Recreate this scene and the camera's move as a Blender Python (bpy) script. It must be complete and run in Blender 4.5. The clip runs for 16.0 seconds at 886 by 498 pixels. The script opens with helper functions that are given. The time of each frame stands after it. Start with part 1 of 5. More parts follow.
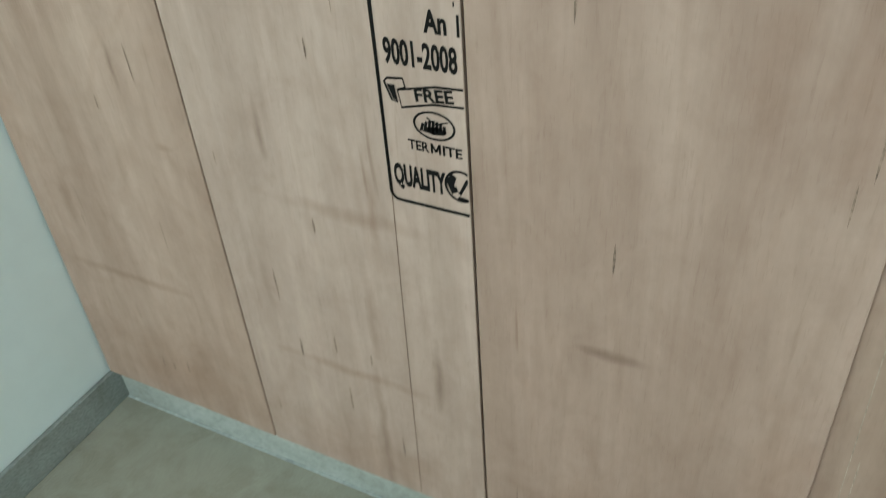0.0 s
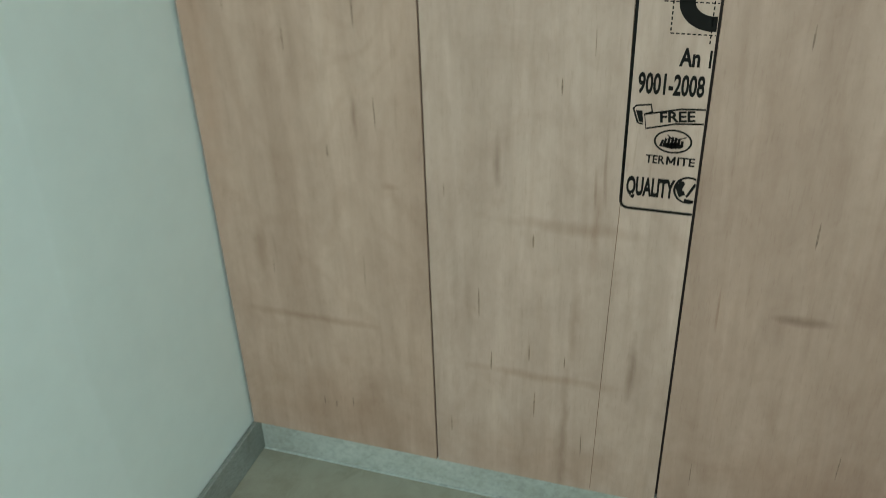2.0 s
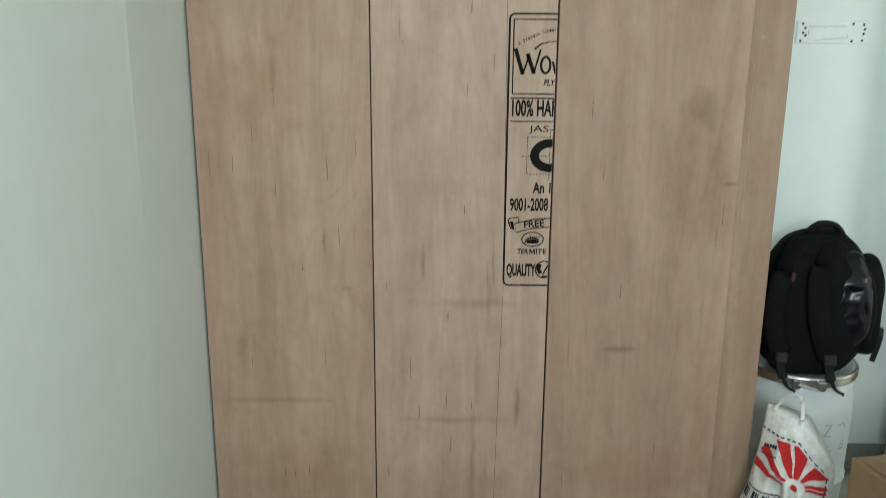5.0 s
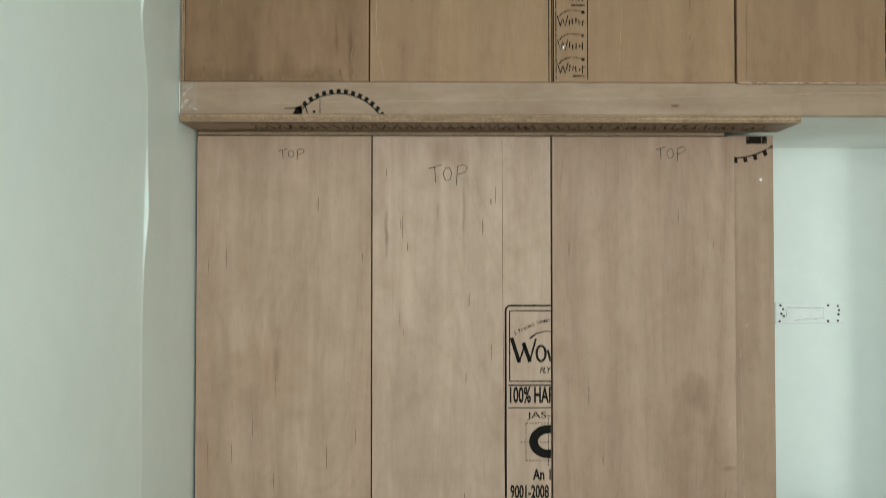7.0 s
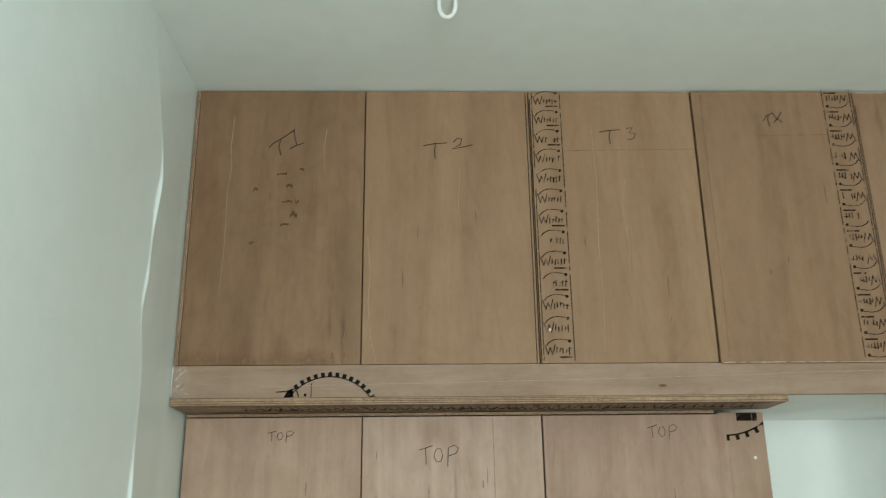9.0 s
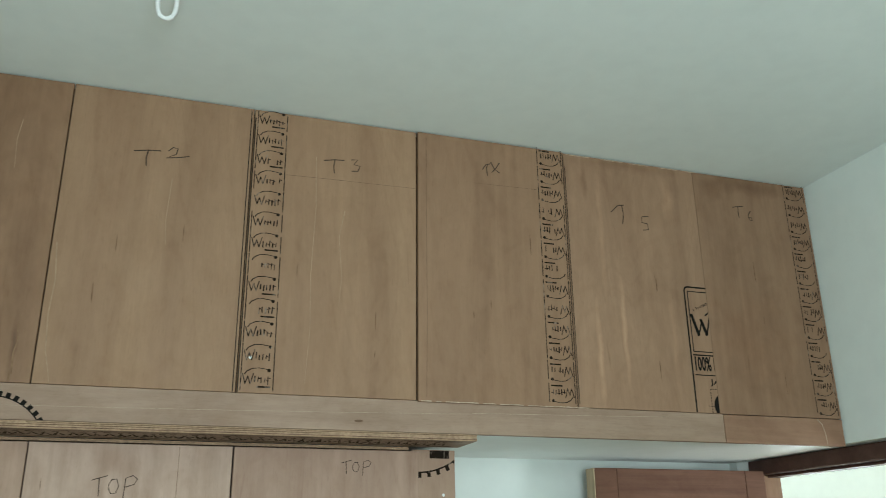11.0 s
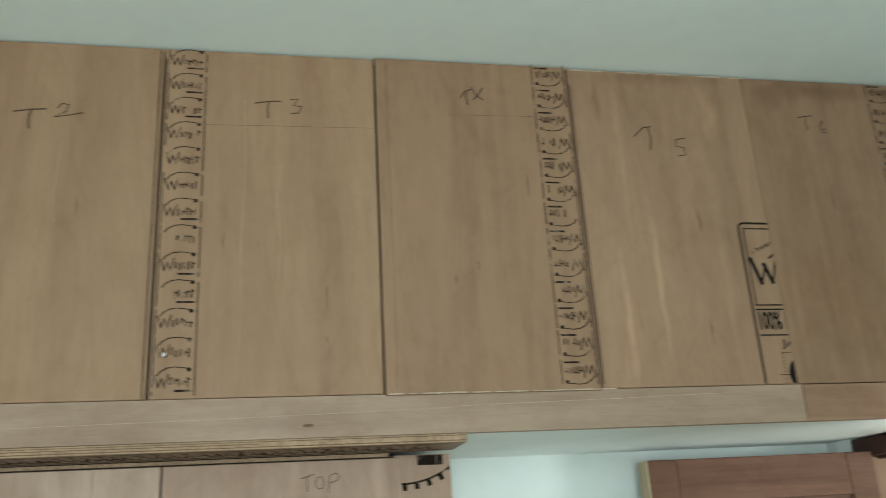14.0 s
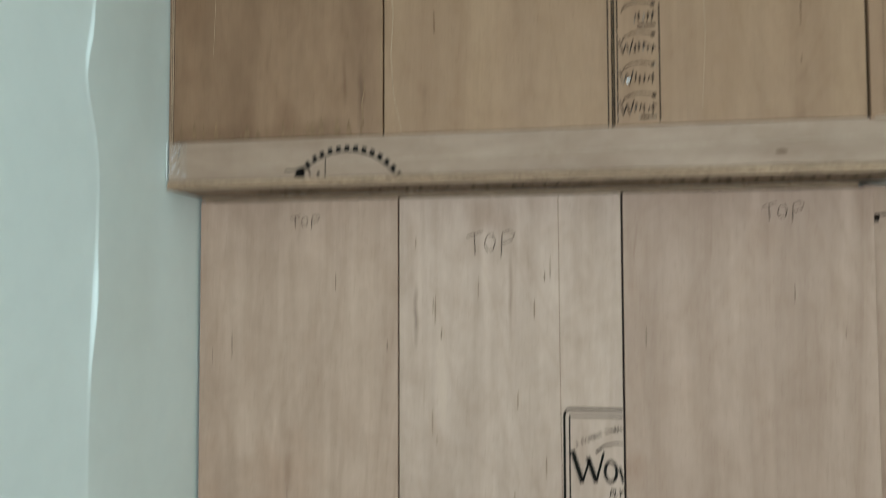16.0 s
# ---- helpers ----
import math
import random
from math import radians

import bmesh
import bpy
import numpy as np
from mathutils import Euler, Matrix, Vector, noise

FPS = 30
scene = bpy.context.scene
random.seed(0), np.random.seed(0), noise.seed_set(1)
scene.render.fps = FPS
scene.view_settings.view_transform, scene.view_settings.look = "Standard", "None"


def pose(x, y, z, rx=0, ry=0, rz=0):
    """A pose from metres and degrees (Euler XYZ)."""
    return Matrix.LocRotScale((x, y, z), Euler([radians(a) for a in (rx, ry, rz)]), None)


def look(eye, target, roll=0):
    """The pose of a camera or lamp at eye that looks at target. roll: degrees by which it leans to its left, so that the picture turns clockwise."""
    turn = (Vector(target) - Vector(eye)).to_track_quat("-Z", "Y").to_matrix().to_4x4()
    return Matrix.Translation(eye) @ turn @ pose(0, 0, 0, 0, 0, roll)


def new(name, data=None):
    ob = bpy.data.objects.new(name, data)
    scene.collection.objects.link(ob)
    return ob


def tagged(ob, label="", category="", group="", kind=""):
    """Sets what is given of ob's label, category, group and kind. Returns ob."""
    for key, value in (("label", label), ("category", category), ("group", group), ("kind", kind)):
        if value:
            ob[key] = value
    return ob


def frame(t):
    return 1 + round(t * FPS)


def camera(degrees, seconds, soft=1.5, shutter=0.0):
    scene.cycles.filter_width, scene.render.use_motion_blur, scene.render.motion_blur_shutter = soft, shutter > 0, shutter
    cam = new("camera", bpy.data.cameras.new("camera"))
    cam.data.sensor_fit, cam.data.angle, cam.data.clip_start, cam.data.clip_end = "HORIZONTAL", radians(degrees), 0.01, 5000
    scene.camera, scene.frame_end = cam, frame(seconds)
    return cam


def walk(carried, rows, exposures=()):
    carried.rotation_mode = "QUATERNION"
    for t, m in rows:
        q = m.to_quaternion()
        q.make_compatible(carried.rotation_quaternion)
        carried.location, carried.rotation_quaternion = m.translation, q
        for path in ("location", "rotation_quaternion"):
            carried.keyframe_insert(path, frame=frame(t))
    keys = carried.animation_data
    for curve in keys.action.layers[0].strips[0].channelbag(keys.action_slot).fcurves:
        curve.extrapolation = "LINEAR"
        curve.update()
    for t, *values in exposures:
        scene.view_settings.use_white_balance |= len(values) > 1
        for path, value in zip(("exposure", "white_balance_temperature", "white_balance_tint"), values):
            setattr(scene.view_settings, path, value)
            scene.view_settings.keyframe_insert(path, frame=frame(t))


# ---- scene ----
cam = camera(54.9, 16.0, soft=0.8, shutter=0.35)

PATH = [
    (0, (1.44, -0.87, 1.532), (0.659, 0.5, 0.302), -4.5),
    (0.5, (1.412, -0.812, 1.499), (0.599, 0.634, 0.383), 0.3),
    (1, (1.282, -0.941, 1.59), (0.419, 0.482, 0.481), 0.9),
    (1.5, (1.111, -1.15, 1.583), (0.575, 0.432, 0.482), -0.1),
    (2, (0.993, -1.398, 1.556), (0.446, 0.234, 0.538), -2.0),
    (2.5, (1.15, -1.902, 1.442), (0.629, -0.162, 0.606), -2.3),
    (2.9, (1.136, -2.096, 1.471), (0.751, -0.34, 0.594), -2.2),
    (3, (1.084, -2.193, 1.447), (0.762, -0.418, 0.583), -2.1),
    (3.2, (1.037, -2.213, 1.442), (0.753, -0.446, 0.55), -1.7),
    (5.3, (0.676, -2.354, 1.566), (0.698, -0.396, 1.161), 0.6),
    (5.5, (0.671, -2.346, 1.58), (0.703, -0.376, 1.235), 0.7),
    (6, (0.671, -2.346, 1.598), (0.701, -0.364, 1.332), 0.3),
    (6.5, (0.664, -2.36, 1.615), (0.703, -0.365, 1.483), 0.1),
    (7, (0.657, -2.381, 1.675), (0.686, -0.382, 1.725), 0.0),
    (7.5, (0.641, -2.389, 1.713), (0.655, -0.398, 1.904), -0.0),
    (8, (0.636, -2.345, 1.741), (0.635, -0.373, 2.074), 0.0),
    (8.5, (0.634, -2.396, 1.735), (0.643, -0.462, 2.241), -0.1),
    (9, (0.65, -2.411, 1.749), (0.708, -0.512, 2.375), -0.7),
    (9.5, (0.674, -2.403, 1.745), (0.873, -0.531, 2.421), -1.1),
    (10, (0.679, -2.389, 1.74), (1.079, -0.553, 2.424), -1.3),
    (10.2, (0.706, -2.396, 1.751), (1.161, -0.571, 2.431), -1.1),
    (12.5, (1.106, -2.215, 1.812), (1.833, -0.48, 2.491), -1.8),
    (12.7, (1.211, -2.148, 1.852), (1.94, -0.416, 2.538), -2.3),
    (13, (1.297, -2.047, 1.868), (2.017, -0.313, 2.557), -3.6),
    (13.5, (1.308, -1.99, 1.862), (1.904, -0.194, 2.509), -4.2),
    (14, (1.23, -1.958, 1.864), (1.616, -0.107, 2.514), -3.4),
    (14.5, (1.173, -1.935, 1.85), (1.299, -0.055, 2.52), -2.4),
    (15, (1.087, -1.927, 1.863), (0.981, -0.042, 2.52), -1.1),
    (15.5, (1.034, -1.925, 1.831), (0.726, -0.034, 2.407), 0.1),
    (16, (0.939, -1.907, 1.835), (0.586, 0.059, 1.935), -0.2),
]
EXPOSURES = [(0, 0.3, 5500, 4), (0.5, 0.5, 5600, 5), (1.0, 0.0, 5600, 3), (1.5, 0.17, 5650, 3), (2.0, 0.02, 5600, -1), (3.0, -0.04, 5700, 1), (3.2, 0.03, 5700, 1), (5.5, -0.02, 6080, 9), (7.0, 0.0, 6250, 8), (8.0, -0.05, 6300, 7), (9.0, -0.04, 6200, 8),
             (10.2, -0.04, 5850, 5), (12.5, -0.19, 5880, 6), (13.5, -0.05, 5900, 6), (14.0, 0.07, 5900, 4), (14.5, 0.24, 5720, 3), (15.0, 0.3, 5600, 4), (15.5, 0.17, 5700, 4), (16.0, 0.05, 5650, 7)]
walk(cam, [(t, look(eye, target, roll)) for t, eye, target, roll in PATH], EXPOSURES)

# ---- world, light, exposure ----
world = bpy.data.worlds.new("world")
scene.world = world
world.use_nodes = True
wn = world.node_tree.nodes
sky = wn.new("ShaderNodeTexSky")
sky.sky_type, sky.sun_disc = "NISHITA", False
sky.sun_elevation, sky.sun_rotation = radians(40), radians(100)
wn["Background"].inputs["Strength"].default_value = 0.12
world.node_tree.links.new(sky.outputs["Color"], wn["Background"].inputs["Color"])


def window_light(name, m, w, h, watts, colour):
    lamp = bpy.data.lights.new(name, "AREA")
    lamp.shape, lamp.size, lamp.size_y = "RECTANGLE", w, h
    lamp.energy, lamp.color = watts, colour
    ob = new(name, lamp)
    ob.matrix_world = m
    return ob


# daylight entering by the room's window and by the hall's window; the third lamp is added in an unseen opening
window_light("window_daylight", look((1.1, -3.56, 1.92), (1.05, 0.0, 1.6)), 1.2, 1.15, 64, (0.96, 1.0, 0.97))
window_light("hall_window_daylight", look((5.28, 2.41, 1.5), (5.1, -1.0, 0.9)), 0.8, 1.0, 35, (1.0, 1.0, 0.97))
window_light("hall_added_light", look((5.2, -2.03, 0.95), (2.6, 0.5, 1.5)), 1.3, 1.5, 112, (0.98, 1.0, 0.96))

# ---- materials ----


def mat(name, rough=0.6, metal=0.0):
    m = bpy.data.materials.new(name)
    m.use_nodes = True
    b = m.node_tree.nodes["Principled BSDF"]
    b.inputs["Roughness"].default_value, b.inputs["Metallic"].default_value = rough, metal
    return m, m.node_tree.nodes, m.node_tree.links, b


def coords(n, l, scale, jitter=True):
    """Object coordinates, shifted by the object's random number, stretched by scale."""
    tc, mp = n.new("ShaderNodeTexCoord"), n.new("ShaderNodeMapping")
    mp.inputs["Scale"].default_value = scale
    if jitter:
        oi, mul, add = n.new("ShaderNodeObjectInfo"), n.new("ShaderNodeMath"), n.new("ShaderNodeVectorMath")
        mul.operation, add.operation = "MULTIPLY", "ADD"
        mul.inputs[1].default_value = 37.0
        l.new(oi.outputs["Random"], mul.inputs[0])
        l.new(tc.outputs["Object"], add.inputs[0])
        l.new(mul.outputs[0], add.inputs[1])
        l.new(add.outputs[0], mp.inputs["Vector"])
    else:
        l.new(tc.outputs["Object"], mp.inputs["Vector"])
    return mp.outputs["Vector"]


def noise_tex(n, l, vec, scale=1.0, detail=4.0, rough=0.55, dist=0.0):
    t = n.new("ShaderNodeTexNoise")
    t.inputs["Scale"].default_value, t.inputs["Detail"].default_value = scale, detail
    t.inputs["Roughness"].default_value, t.inputs["Distortion"].default_value = rough, dist
    l.new(vec, t.inputs["Vector"])
    return t.outputs["Fac"]


def ramp(n, l, fac, stops):
    r = n.new("ShaderNodeValToRGB")
    e = r.color_ramp.elements
    while len(e) < len(stops):
        e.new(0.5)
    for el, (p, c) in zip(e, stops):
        el.position, el.color = p, (*c, 1) if len(c) == 3 else c
    l.new(fac, r.inputs["Fac"])
    return r.outputs["Color"]


def mixc(n, l, fac, a, b, mode="MIX"):
    x = n.new("ShaderNodeMix")
    x.data_type, x.blend_type = "RGBA", mode
    for v, i in ((fac, 0), (a, 6), (b, 7)):
        if hasattr(v, "is_output"):
            l.new(v, x.inputs[i])
        else:
            x.inputs[i].default_value = v if i == 0 else (*v, 1)
    return x.outputs[2]


def bumped(n, l, b, fac, strength, distance=0.01):
    bp = n.new("ShaderNodeBump")
    bp.inputs["Strength"].default_value, bp.inputs["Distance"].default_value = strength, distance
    l.new(fac, bp.inputs["Height"])
    l.new(bp.outputs["Normal"], b.inputs["Normal"])


def grey(v):
    return (v, v, v)


def plywood(name, light, dark, horizontal=False, smears=(), mottle=1.0, sheen=0.28):
    """Bare rotary-cut veneer: faint long grain, cloudy mottling, short dark pores and rubbed stains.
    smears: x, z, half width, half height, depth of stains and of broader darker or paler patches, each at a set spot."""
    m, n, l, b = mat(name, 0.6)
    s = (lambda x, z: (z, x, x)) if horizontal else (lambda x, z: (x, x, z))
    flame = noise_tex(n, l, coords(n, l, s(5.5, 0.5)), 1.0, 6, 0.6, 1.6)
    band = noise_tex(n, l, coords(n, l, s(15, 1.3)), 1.0, 5, 0.62, 1.1)
    fine = noise_tex(n, l, coords(n, l, s(170, 9.0)), 1.0, 3, 0.6)
    cloud = noise_tex(n, l, coords(n, l, s(9, 6.5)), 1.0, 6, 0.66, 0.7)
    spot = noise_tex(n, l, coords(n, l, s(42, 24)), 1.0, 4, 0.7, 0.4)
    streak = noise_tex(n, l, coords(n, l, s(46, 3.2)), 1.0, 2, 0.45, 0.5)
    c = ramp(n, l, flame, [(0.32, dark), (0.66, light)])
    c = mixc(n, l, 0.65 * mottle, c, ramp(n, l, band, [(0.3, (0.80, 0.77, 0.74)), (0.66, (1.07, 1.06, 1.05))]), "MULTIPLY")
    c = mixc(n, l, 0.62 * mottle, c, ramp(n, l, cloud, [(0.3, (0.81, 0.775, 0.745)), (0.52, grey(1.0)), (0.74, (1.11, 1.115, 1.12))]), "MULTIPLY")
    c = mixc(n, l, 0.3, c, ramp(n, l, spot, [(0.3, (0.84, 0.81, 0.78)), (0.52, grey(1.0)), (0.7, grey(1.1))]), "MULTIPLY")
    pore = noise_tex(n, l, coords(n, l, s(240, 26)), 1.0, 2, 0.6)
    c = mixc(n, l, 0.2, c, ramp(n, l, pore, [(0.3, (0.66, 0.61, 0.56)), (0.4, grey(1.0)), (0.6, grey(1.0)), (0.7, grey(1.1))]), "MULTIPLY")
    wisp = noise_tex(n, l, coords(n, l, s(19, 2.6)), 1.0, 4, 0.55, 1.4)
    c = mixc(n, l, 0.5 * mottle, c, ramp(n, l, wisp, [(0.28, (0.83, 0.79, 0.755)), (0.5, grey(1.0)), (0.72, (1.09, 1.085, 1.08))]), "MULTIPLY")
    c = mixc(n, l, 0.07, c, ramp(n, l, fine, [(0.3, grey(0.74)), (0.6, grey(1.08))]), "MULTIPLY")
    c = mixc(n, l, 0.55, c, ramp(n, l, streak, [(0.0, grey(1)), (0.71, grey(1)), (0.8, (0.62, 0.55, 0.48))]), "MULTIPLY")
    # contour figure of rotary-cut veneer
    hill = noise_tex(n, l, coords(n, l, s(2.4, 0.7)), 1.0, 2, 0.45, 0.6)
    mu, si = n.new("ShaderNodeMath"), n.new("ShaderNodeMath")
    mu.operation, si.operation = "MULTIPLY", "SINE"
    mu.inputs[1].default_value = 95
    l.new(hill, mu.inputs[0])
    l.new(mu.outputs[0], si.inputs[0])
    ring_c = ramp(n, l, si.outputs[0], [(0.0, grey(1.0)), (0.55, grey(1.0)), (1.0, (0.88, 0.85, 0.82))])
    c = mixc(n, l, 0.3, c, ring_c, "MULTIPLY")
    if smears:
        tc = n.new("ShaderNodeTexCoord")
        nz = n.new("ShaderNodeTexNoise")
        nz.inputs["Scale"].default_value, nz.inputs["Detail"].default_value = 14, 4
        l.new(tc.outputs["Object"], nz.inputs["Vector"])
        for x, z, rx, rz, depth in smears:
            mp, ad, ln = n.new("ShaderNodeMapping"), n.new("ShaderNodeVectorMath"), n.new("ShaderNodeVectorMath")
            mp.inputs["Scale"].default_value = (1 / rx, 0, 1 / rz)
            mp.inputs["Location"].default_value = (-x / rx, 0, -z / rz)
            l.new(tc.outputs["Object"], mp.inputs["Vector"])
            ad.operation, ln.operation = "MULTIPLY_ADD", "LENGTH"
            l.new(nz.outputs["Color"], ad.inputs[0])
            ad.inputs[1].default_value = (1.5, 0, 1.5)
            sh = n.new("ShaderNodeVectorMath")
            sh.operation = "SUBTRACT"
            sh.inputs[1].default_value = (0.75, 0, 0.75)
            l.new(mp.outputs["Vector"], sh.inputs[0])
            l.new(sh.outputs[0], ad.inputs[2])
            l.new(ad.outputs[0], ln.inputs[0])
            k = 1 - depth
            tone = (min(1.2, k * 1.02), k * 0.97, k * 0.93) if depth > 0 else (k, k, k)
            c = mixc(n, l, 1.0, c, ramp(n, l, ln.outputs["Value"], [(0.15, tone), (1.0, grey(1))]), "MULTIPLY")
    l.new(c, b.inputs["Base Color"])
    l.new(ramp(n, l, cloud, [(0.3, grey(0.68)), (0.7, grey(0.5))]), b.inputs["Roughness"])
    b.inputs["Specular IOR Level"].default_value = sheen
    bumped(n, l, b, fine, 0.045, 0.002)
    return m


def plaster(name, tone, rough=0.5, relief=0.12):
    m, n, l, b = mat(name, rough)
    v = coords(n, l, (1, 1, 1), False)
    big = noise_tex(n, l, v, 1.3, 4, 0.6)
    small = noise_tex(n, l, v, 14, 5, 0.6)
    grain = noise_tex(n, l, v, 160, 3, 0.6)
    c = mixc(n, l, 0.6, tone, ramp(n, l, big, [(0.3, (0.93, 0.95, 0.95)), (0.7, (1.03, 1.02, 1.0))]), "MULTIPLY")
    c = mixc(n, l, 0.4, c, ramp(n, l, small, [(0.35, grey(0.95)), (0.6, grey(1.02))]), "MULTIPLY")
    l.new(c, b.inputs["Base Color"])
    mixed = mixc(n, l, 0.35, small, grain)
    bumped(n, l, b, mixed, relief, 0.004)
    return m


def stone(name, lo, hi, rough, scale=120, speck=0.5):
    m, n, l, b = mat(name, rough)
    v = coords(n, l, (1, 1, 1), False)
    cloud = noise_tex(n, l, v, 3.2, 6, 0.65)
    grain = noise_tex(n, l, v, scale, 3, 0.7)
    dirt = noise_tex(n, l, v, 9, 6, 0.7, 0.6)
    c = ramp(n, l, cloud, [(0.3, lo), (0.7, hi)])
    c = mixc(n, l, speck, c, ramp(n, l, grain, [(0.36, grey(0.6)), (0.5, grey(1)), (0.66, grey(1.3))]), "MULTIPLY")
    c = mixc(n, l, 0.7, c, ramp(n, l, dirt, [(0.3, (0.72, 0.69, 0.63)), (0.6, grey(1.06))]), "MULTIPLY")
    pit = noise_tex(n, l, v, 46, 4, 0.75, 0.8)
    c = mixc(n, l, 0.8, c, ramp(n, l, pit, [(0.26, grey(0.6)), (0.33, grey(1)), (0.66, grey(1)), (0.74, grey(1.18))]), "MULTIPLY")
    l.new(c, b.inputs["Base Color"])
    l.new(ramp(n, l, dirt, [(0.3, grey(min(1, rough + 0.2))), (0.7, grey(rough))]), b.inputs["Roughness"])
    bumped(n, l, b, grain, 0.008, 0.001)
    return m


def plain(name, tone, rough=0.5, metal=0.0, vary=0.25, scale=30, relief=0.1, spec=0.5):
    m, n, l, b = mat(name, rough, metal)
    v = coords(n, l, (1, 1, 1))
    f = noise_tex(n, l, v, scale, 4, 0.6)
    g = noise_tex(n, l, v, scale * 0.13, 3, 0.6)
    c = mixc(n, l, 1.0, tone, ramp(n, l, f, [(0.3, grey(1 - vary)), (0.7, grey(1 + vary * 0.4))]), "MULTIPLY")
    c = mixc(n, l, 1.0, c, ramp(n, l, g, [(0.3, grey(1 - vary * 0.6)), (0.7, grey(1 + vary * 0.3))]), "MULTIPLY")
    l.new(c, b.inputs["Base Color"])
    b.inputs["Specular IOR Level"].default_value = spec
    if relief:
        bumped(n, l, b, f, relief, 0.003)
    return m


def worn_ink(name, tone, cover=0.42):
    """Printing ink that has missed the pores of the wood here and there."""
    m, n, l, b = mat(name, 0.7)
    f = noise_tex(n, l, coords(n, l, (70, 70, 24), False), 1.0, 3, 0.7)
    c = ramp(n, l, f, [(cover - 0.14, (0.26, 0.2, 0.15)), (cover, tone)])
    l.new(c, b.inputs["Base Color"])
    b.inputs["Roughness"].default_value, b.inputs["Specular IOR Level"].default_value = 0.9, 0.08
    return m


TAN, TAN_D = (0.465, 0.33, 0.242), (0.385, 0.263, 0.187)
LOFT, LOFT_D = (0.322, 0.204, 0.118), (0.265, 0.161, 0.091)
# the broad smears make the doors darker along the foot and side edges
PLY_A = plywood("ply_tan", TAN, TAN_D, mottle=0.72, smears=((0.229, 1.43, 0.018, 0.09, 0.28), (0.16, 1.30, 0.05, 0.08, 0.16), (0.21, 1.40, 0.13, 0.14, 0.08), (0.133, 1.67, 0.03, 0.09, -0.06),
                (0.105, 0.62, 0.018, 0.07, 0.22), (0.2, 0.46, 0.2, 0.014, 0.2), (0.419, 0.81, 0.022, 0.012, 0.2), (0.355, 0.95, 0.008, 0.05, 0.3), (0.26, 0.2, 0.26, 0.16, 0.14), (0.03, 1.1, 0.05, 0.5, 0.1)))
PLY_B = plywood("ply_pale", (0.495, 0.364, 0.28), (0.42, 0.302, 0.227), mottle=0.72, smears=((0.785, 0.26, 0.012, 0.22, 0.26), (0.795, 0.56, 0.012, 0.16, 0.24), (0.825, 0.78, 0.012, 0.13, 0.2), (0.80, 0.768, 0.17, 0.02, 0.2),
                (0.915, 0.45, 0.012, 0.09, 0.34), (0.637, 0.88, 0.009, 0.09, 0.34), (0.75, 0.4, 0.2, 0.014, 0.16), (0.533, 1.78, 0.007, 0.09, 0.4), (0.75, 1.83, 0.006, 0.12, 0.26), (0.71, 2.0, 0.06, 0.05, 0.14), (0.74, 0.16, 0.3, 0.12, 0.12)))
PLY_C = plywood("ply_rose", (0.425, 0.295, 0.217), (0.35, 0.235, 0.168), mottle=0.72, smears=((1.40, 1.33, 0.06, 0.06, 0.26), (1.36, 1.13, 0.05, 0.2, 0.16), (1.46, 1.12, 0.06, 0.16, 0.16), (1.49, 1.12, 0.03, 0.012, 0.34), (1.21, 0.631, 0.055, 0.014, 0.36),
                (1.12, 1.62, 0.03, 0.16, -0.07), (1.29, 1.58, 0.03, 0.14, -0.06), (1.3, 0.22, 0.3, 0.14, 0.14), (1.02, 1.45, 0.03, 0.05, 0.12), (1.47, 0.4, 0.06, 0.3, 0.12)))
PLY_STILE = plywood("ply_stile", (0.40, 0.278, 0.198), (0.335, 0.224, 0.155), mottle=0.7)
PLY_T1 = plywood("ply_loft_stained", (0.254, 0.152, 0.085), (0.2, 0.115, 0.062), smears=((0.15, 2.18, 0.2, 0.03, 0.2), (0.28, 2.195, 0.04, 0.06, 0.16), (0.19, 2.2, 0.024, 0.06, 0.16), (0.447, 2.26, 0.010, 0.1, 0.36), (0.37, 2.18, 0.07, 0.035, 0.26), (0.41, 2.29, 0.006, 0.09, 0.24), (0.06, 2.6, 0.06, 0.4, 0.14), (0.28, 2.64, 0.09, 0.12, 0.12), (0.42, 2.65, 0.05, 0.12, -0.08)), mottle=0.6)
PLY_LOFT = plywood("ply_loft", LOFT, LOFT_D, mottle=0.6)
# fifth and sixth shutters: some smears are darker bands along the top edge
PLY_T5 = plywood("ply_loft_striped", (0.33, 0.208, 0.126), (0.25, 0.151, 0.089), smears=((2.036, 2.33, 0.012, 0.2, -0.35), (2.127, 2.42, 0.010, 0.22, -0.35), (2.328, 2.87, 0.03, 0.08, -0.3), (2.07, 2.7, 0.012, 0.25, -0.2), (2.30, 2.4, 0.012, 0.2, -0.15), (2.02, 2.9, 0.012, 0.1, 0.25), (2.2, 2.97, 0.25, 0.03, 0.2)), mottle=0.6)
PLY_T4 = plywood("ply_loft_brown", (0.292, 0.18, 0.105), (0.237, 0.142, 0.081), mottle=0.6)
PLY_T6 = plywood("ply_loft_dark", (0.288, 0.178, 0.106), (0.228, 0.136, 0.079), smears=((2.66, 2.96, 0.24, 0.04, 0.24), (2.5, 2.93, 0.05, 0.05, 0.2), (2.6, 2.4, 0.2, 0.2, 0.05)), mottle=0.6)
PLY_LONG = plywood("ply_fascia", (0.35, 0.25, 0.178), (0.283, 0.195, 0.135), True)
PLY_RED = plywood("ply_fascia_red", (0.30, 0.182, 0.115), (0.24, 0.138, 0.084), True)
CHIP = plain("raw_veneer_edge", (0.40, 0.275, 0.175), 0.8, vary=0.35, scale=120, spec=0.12)
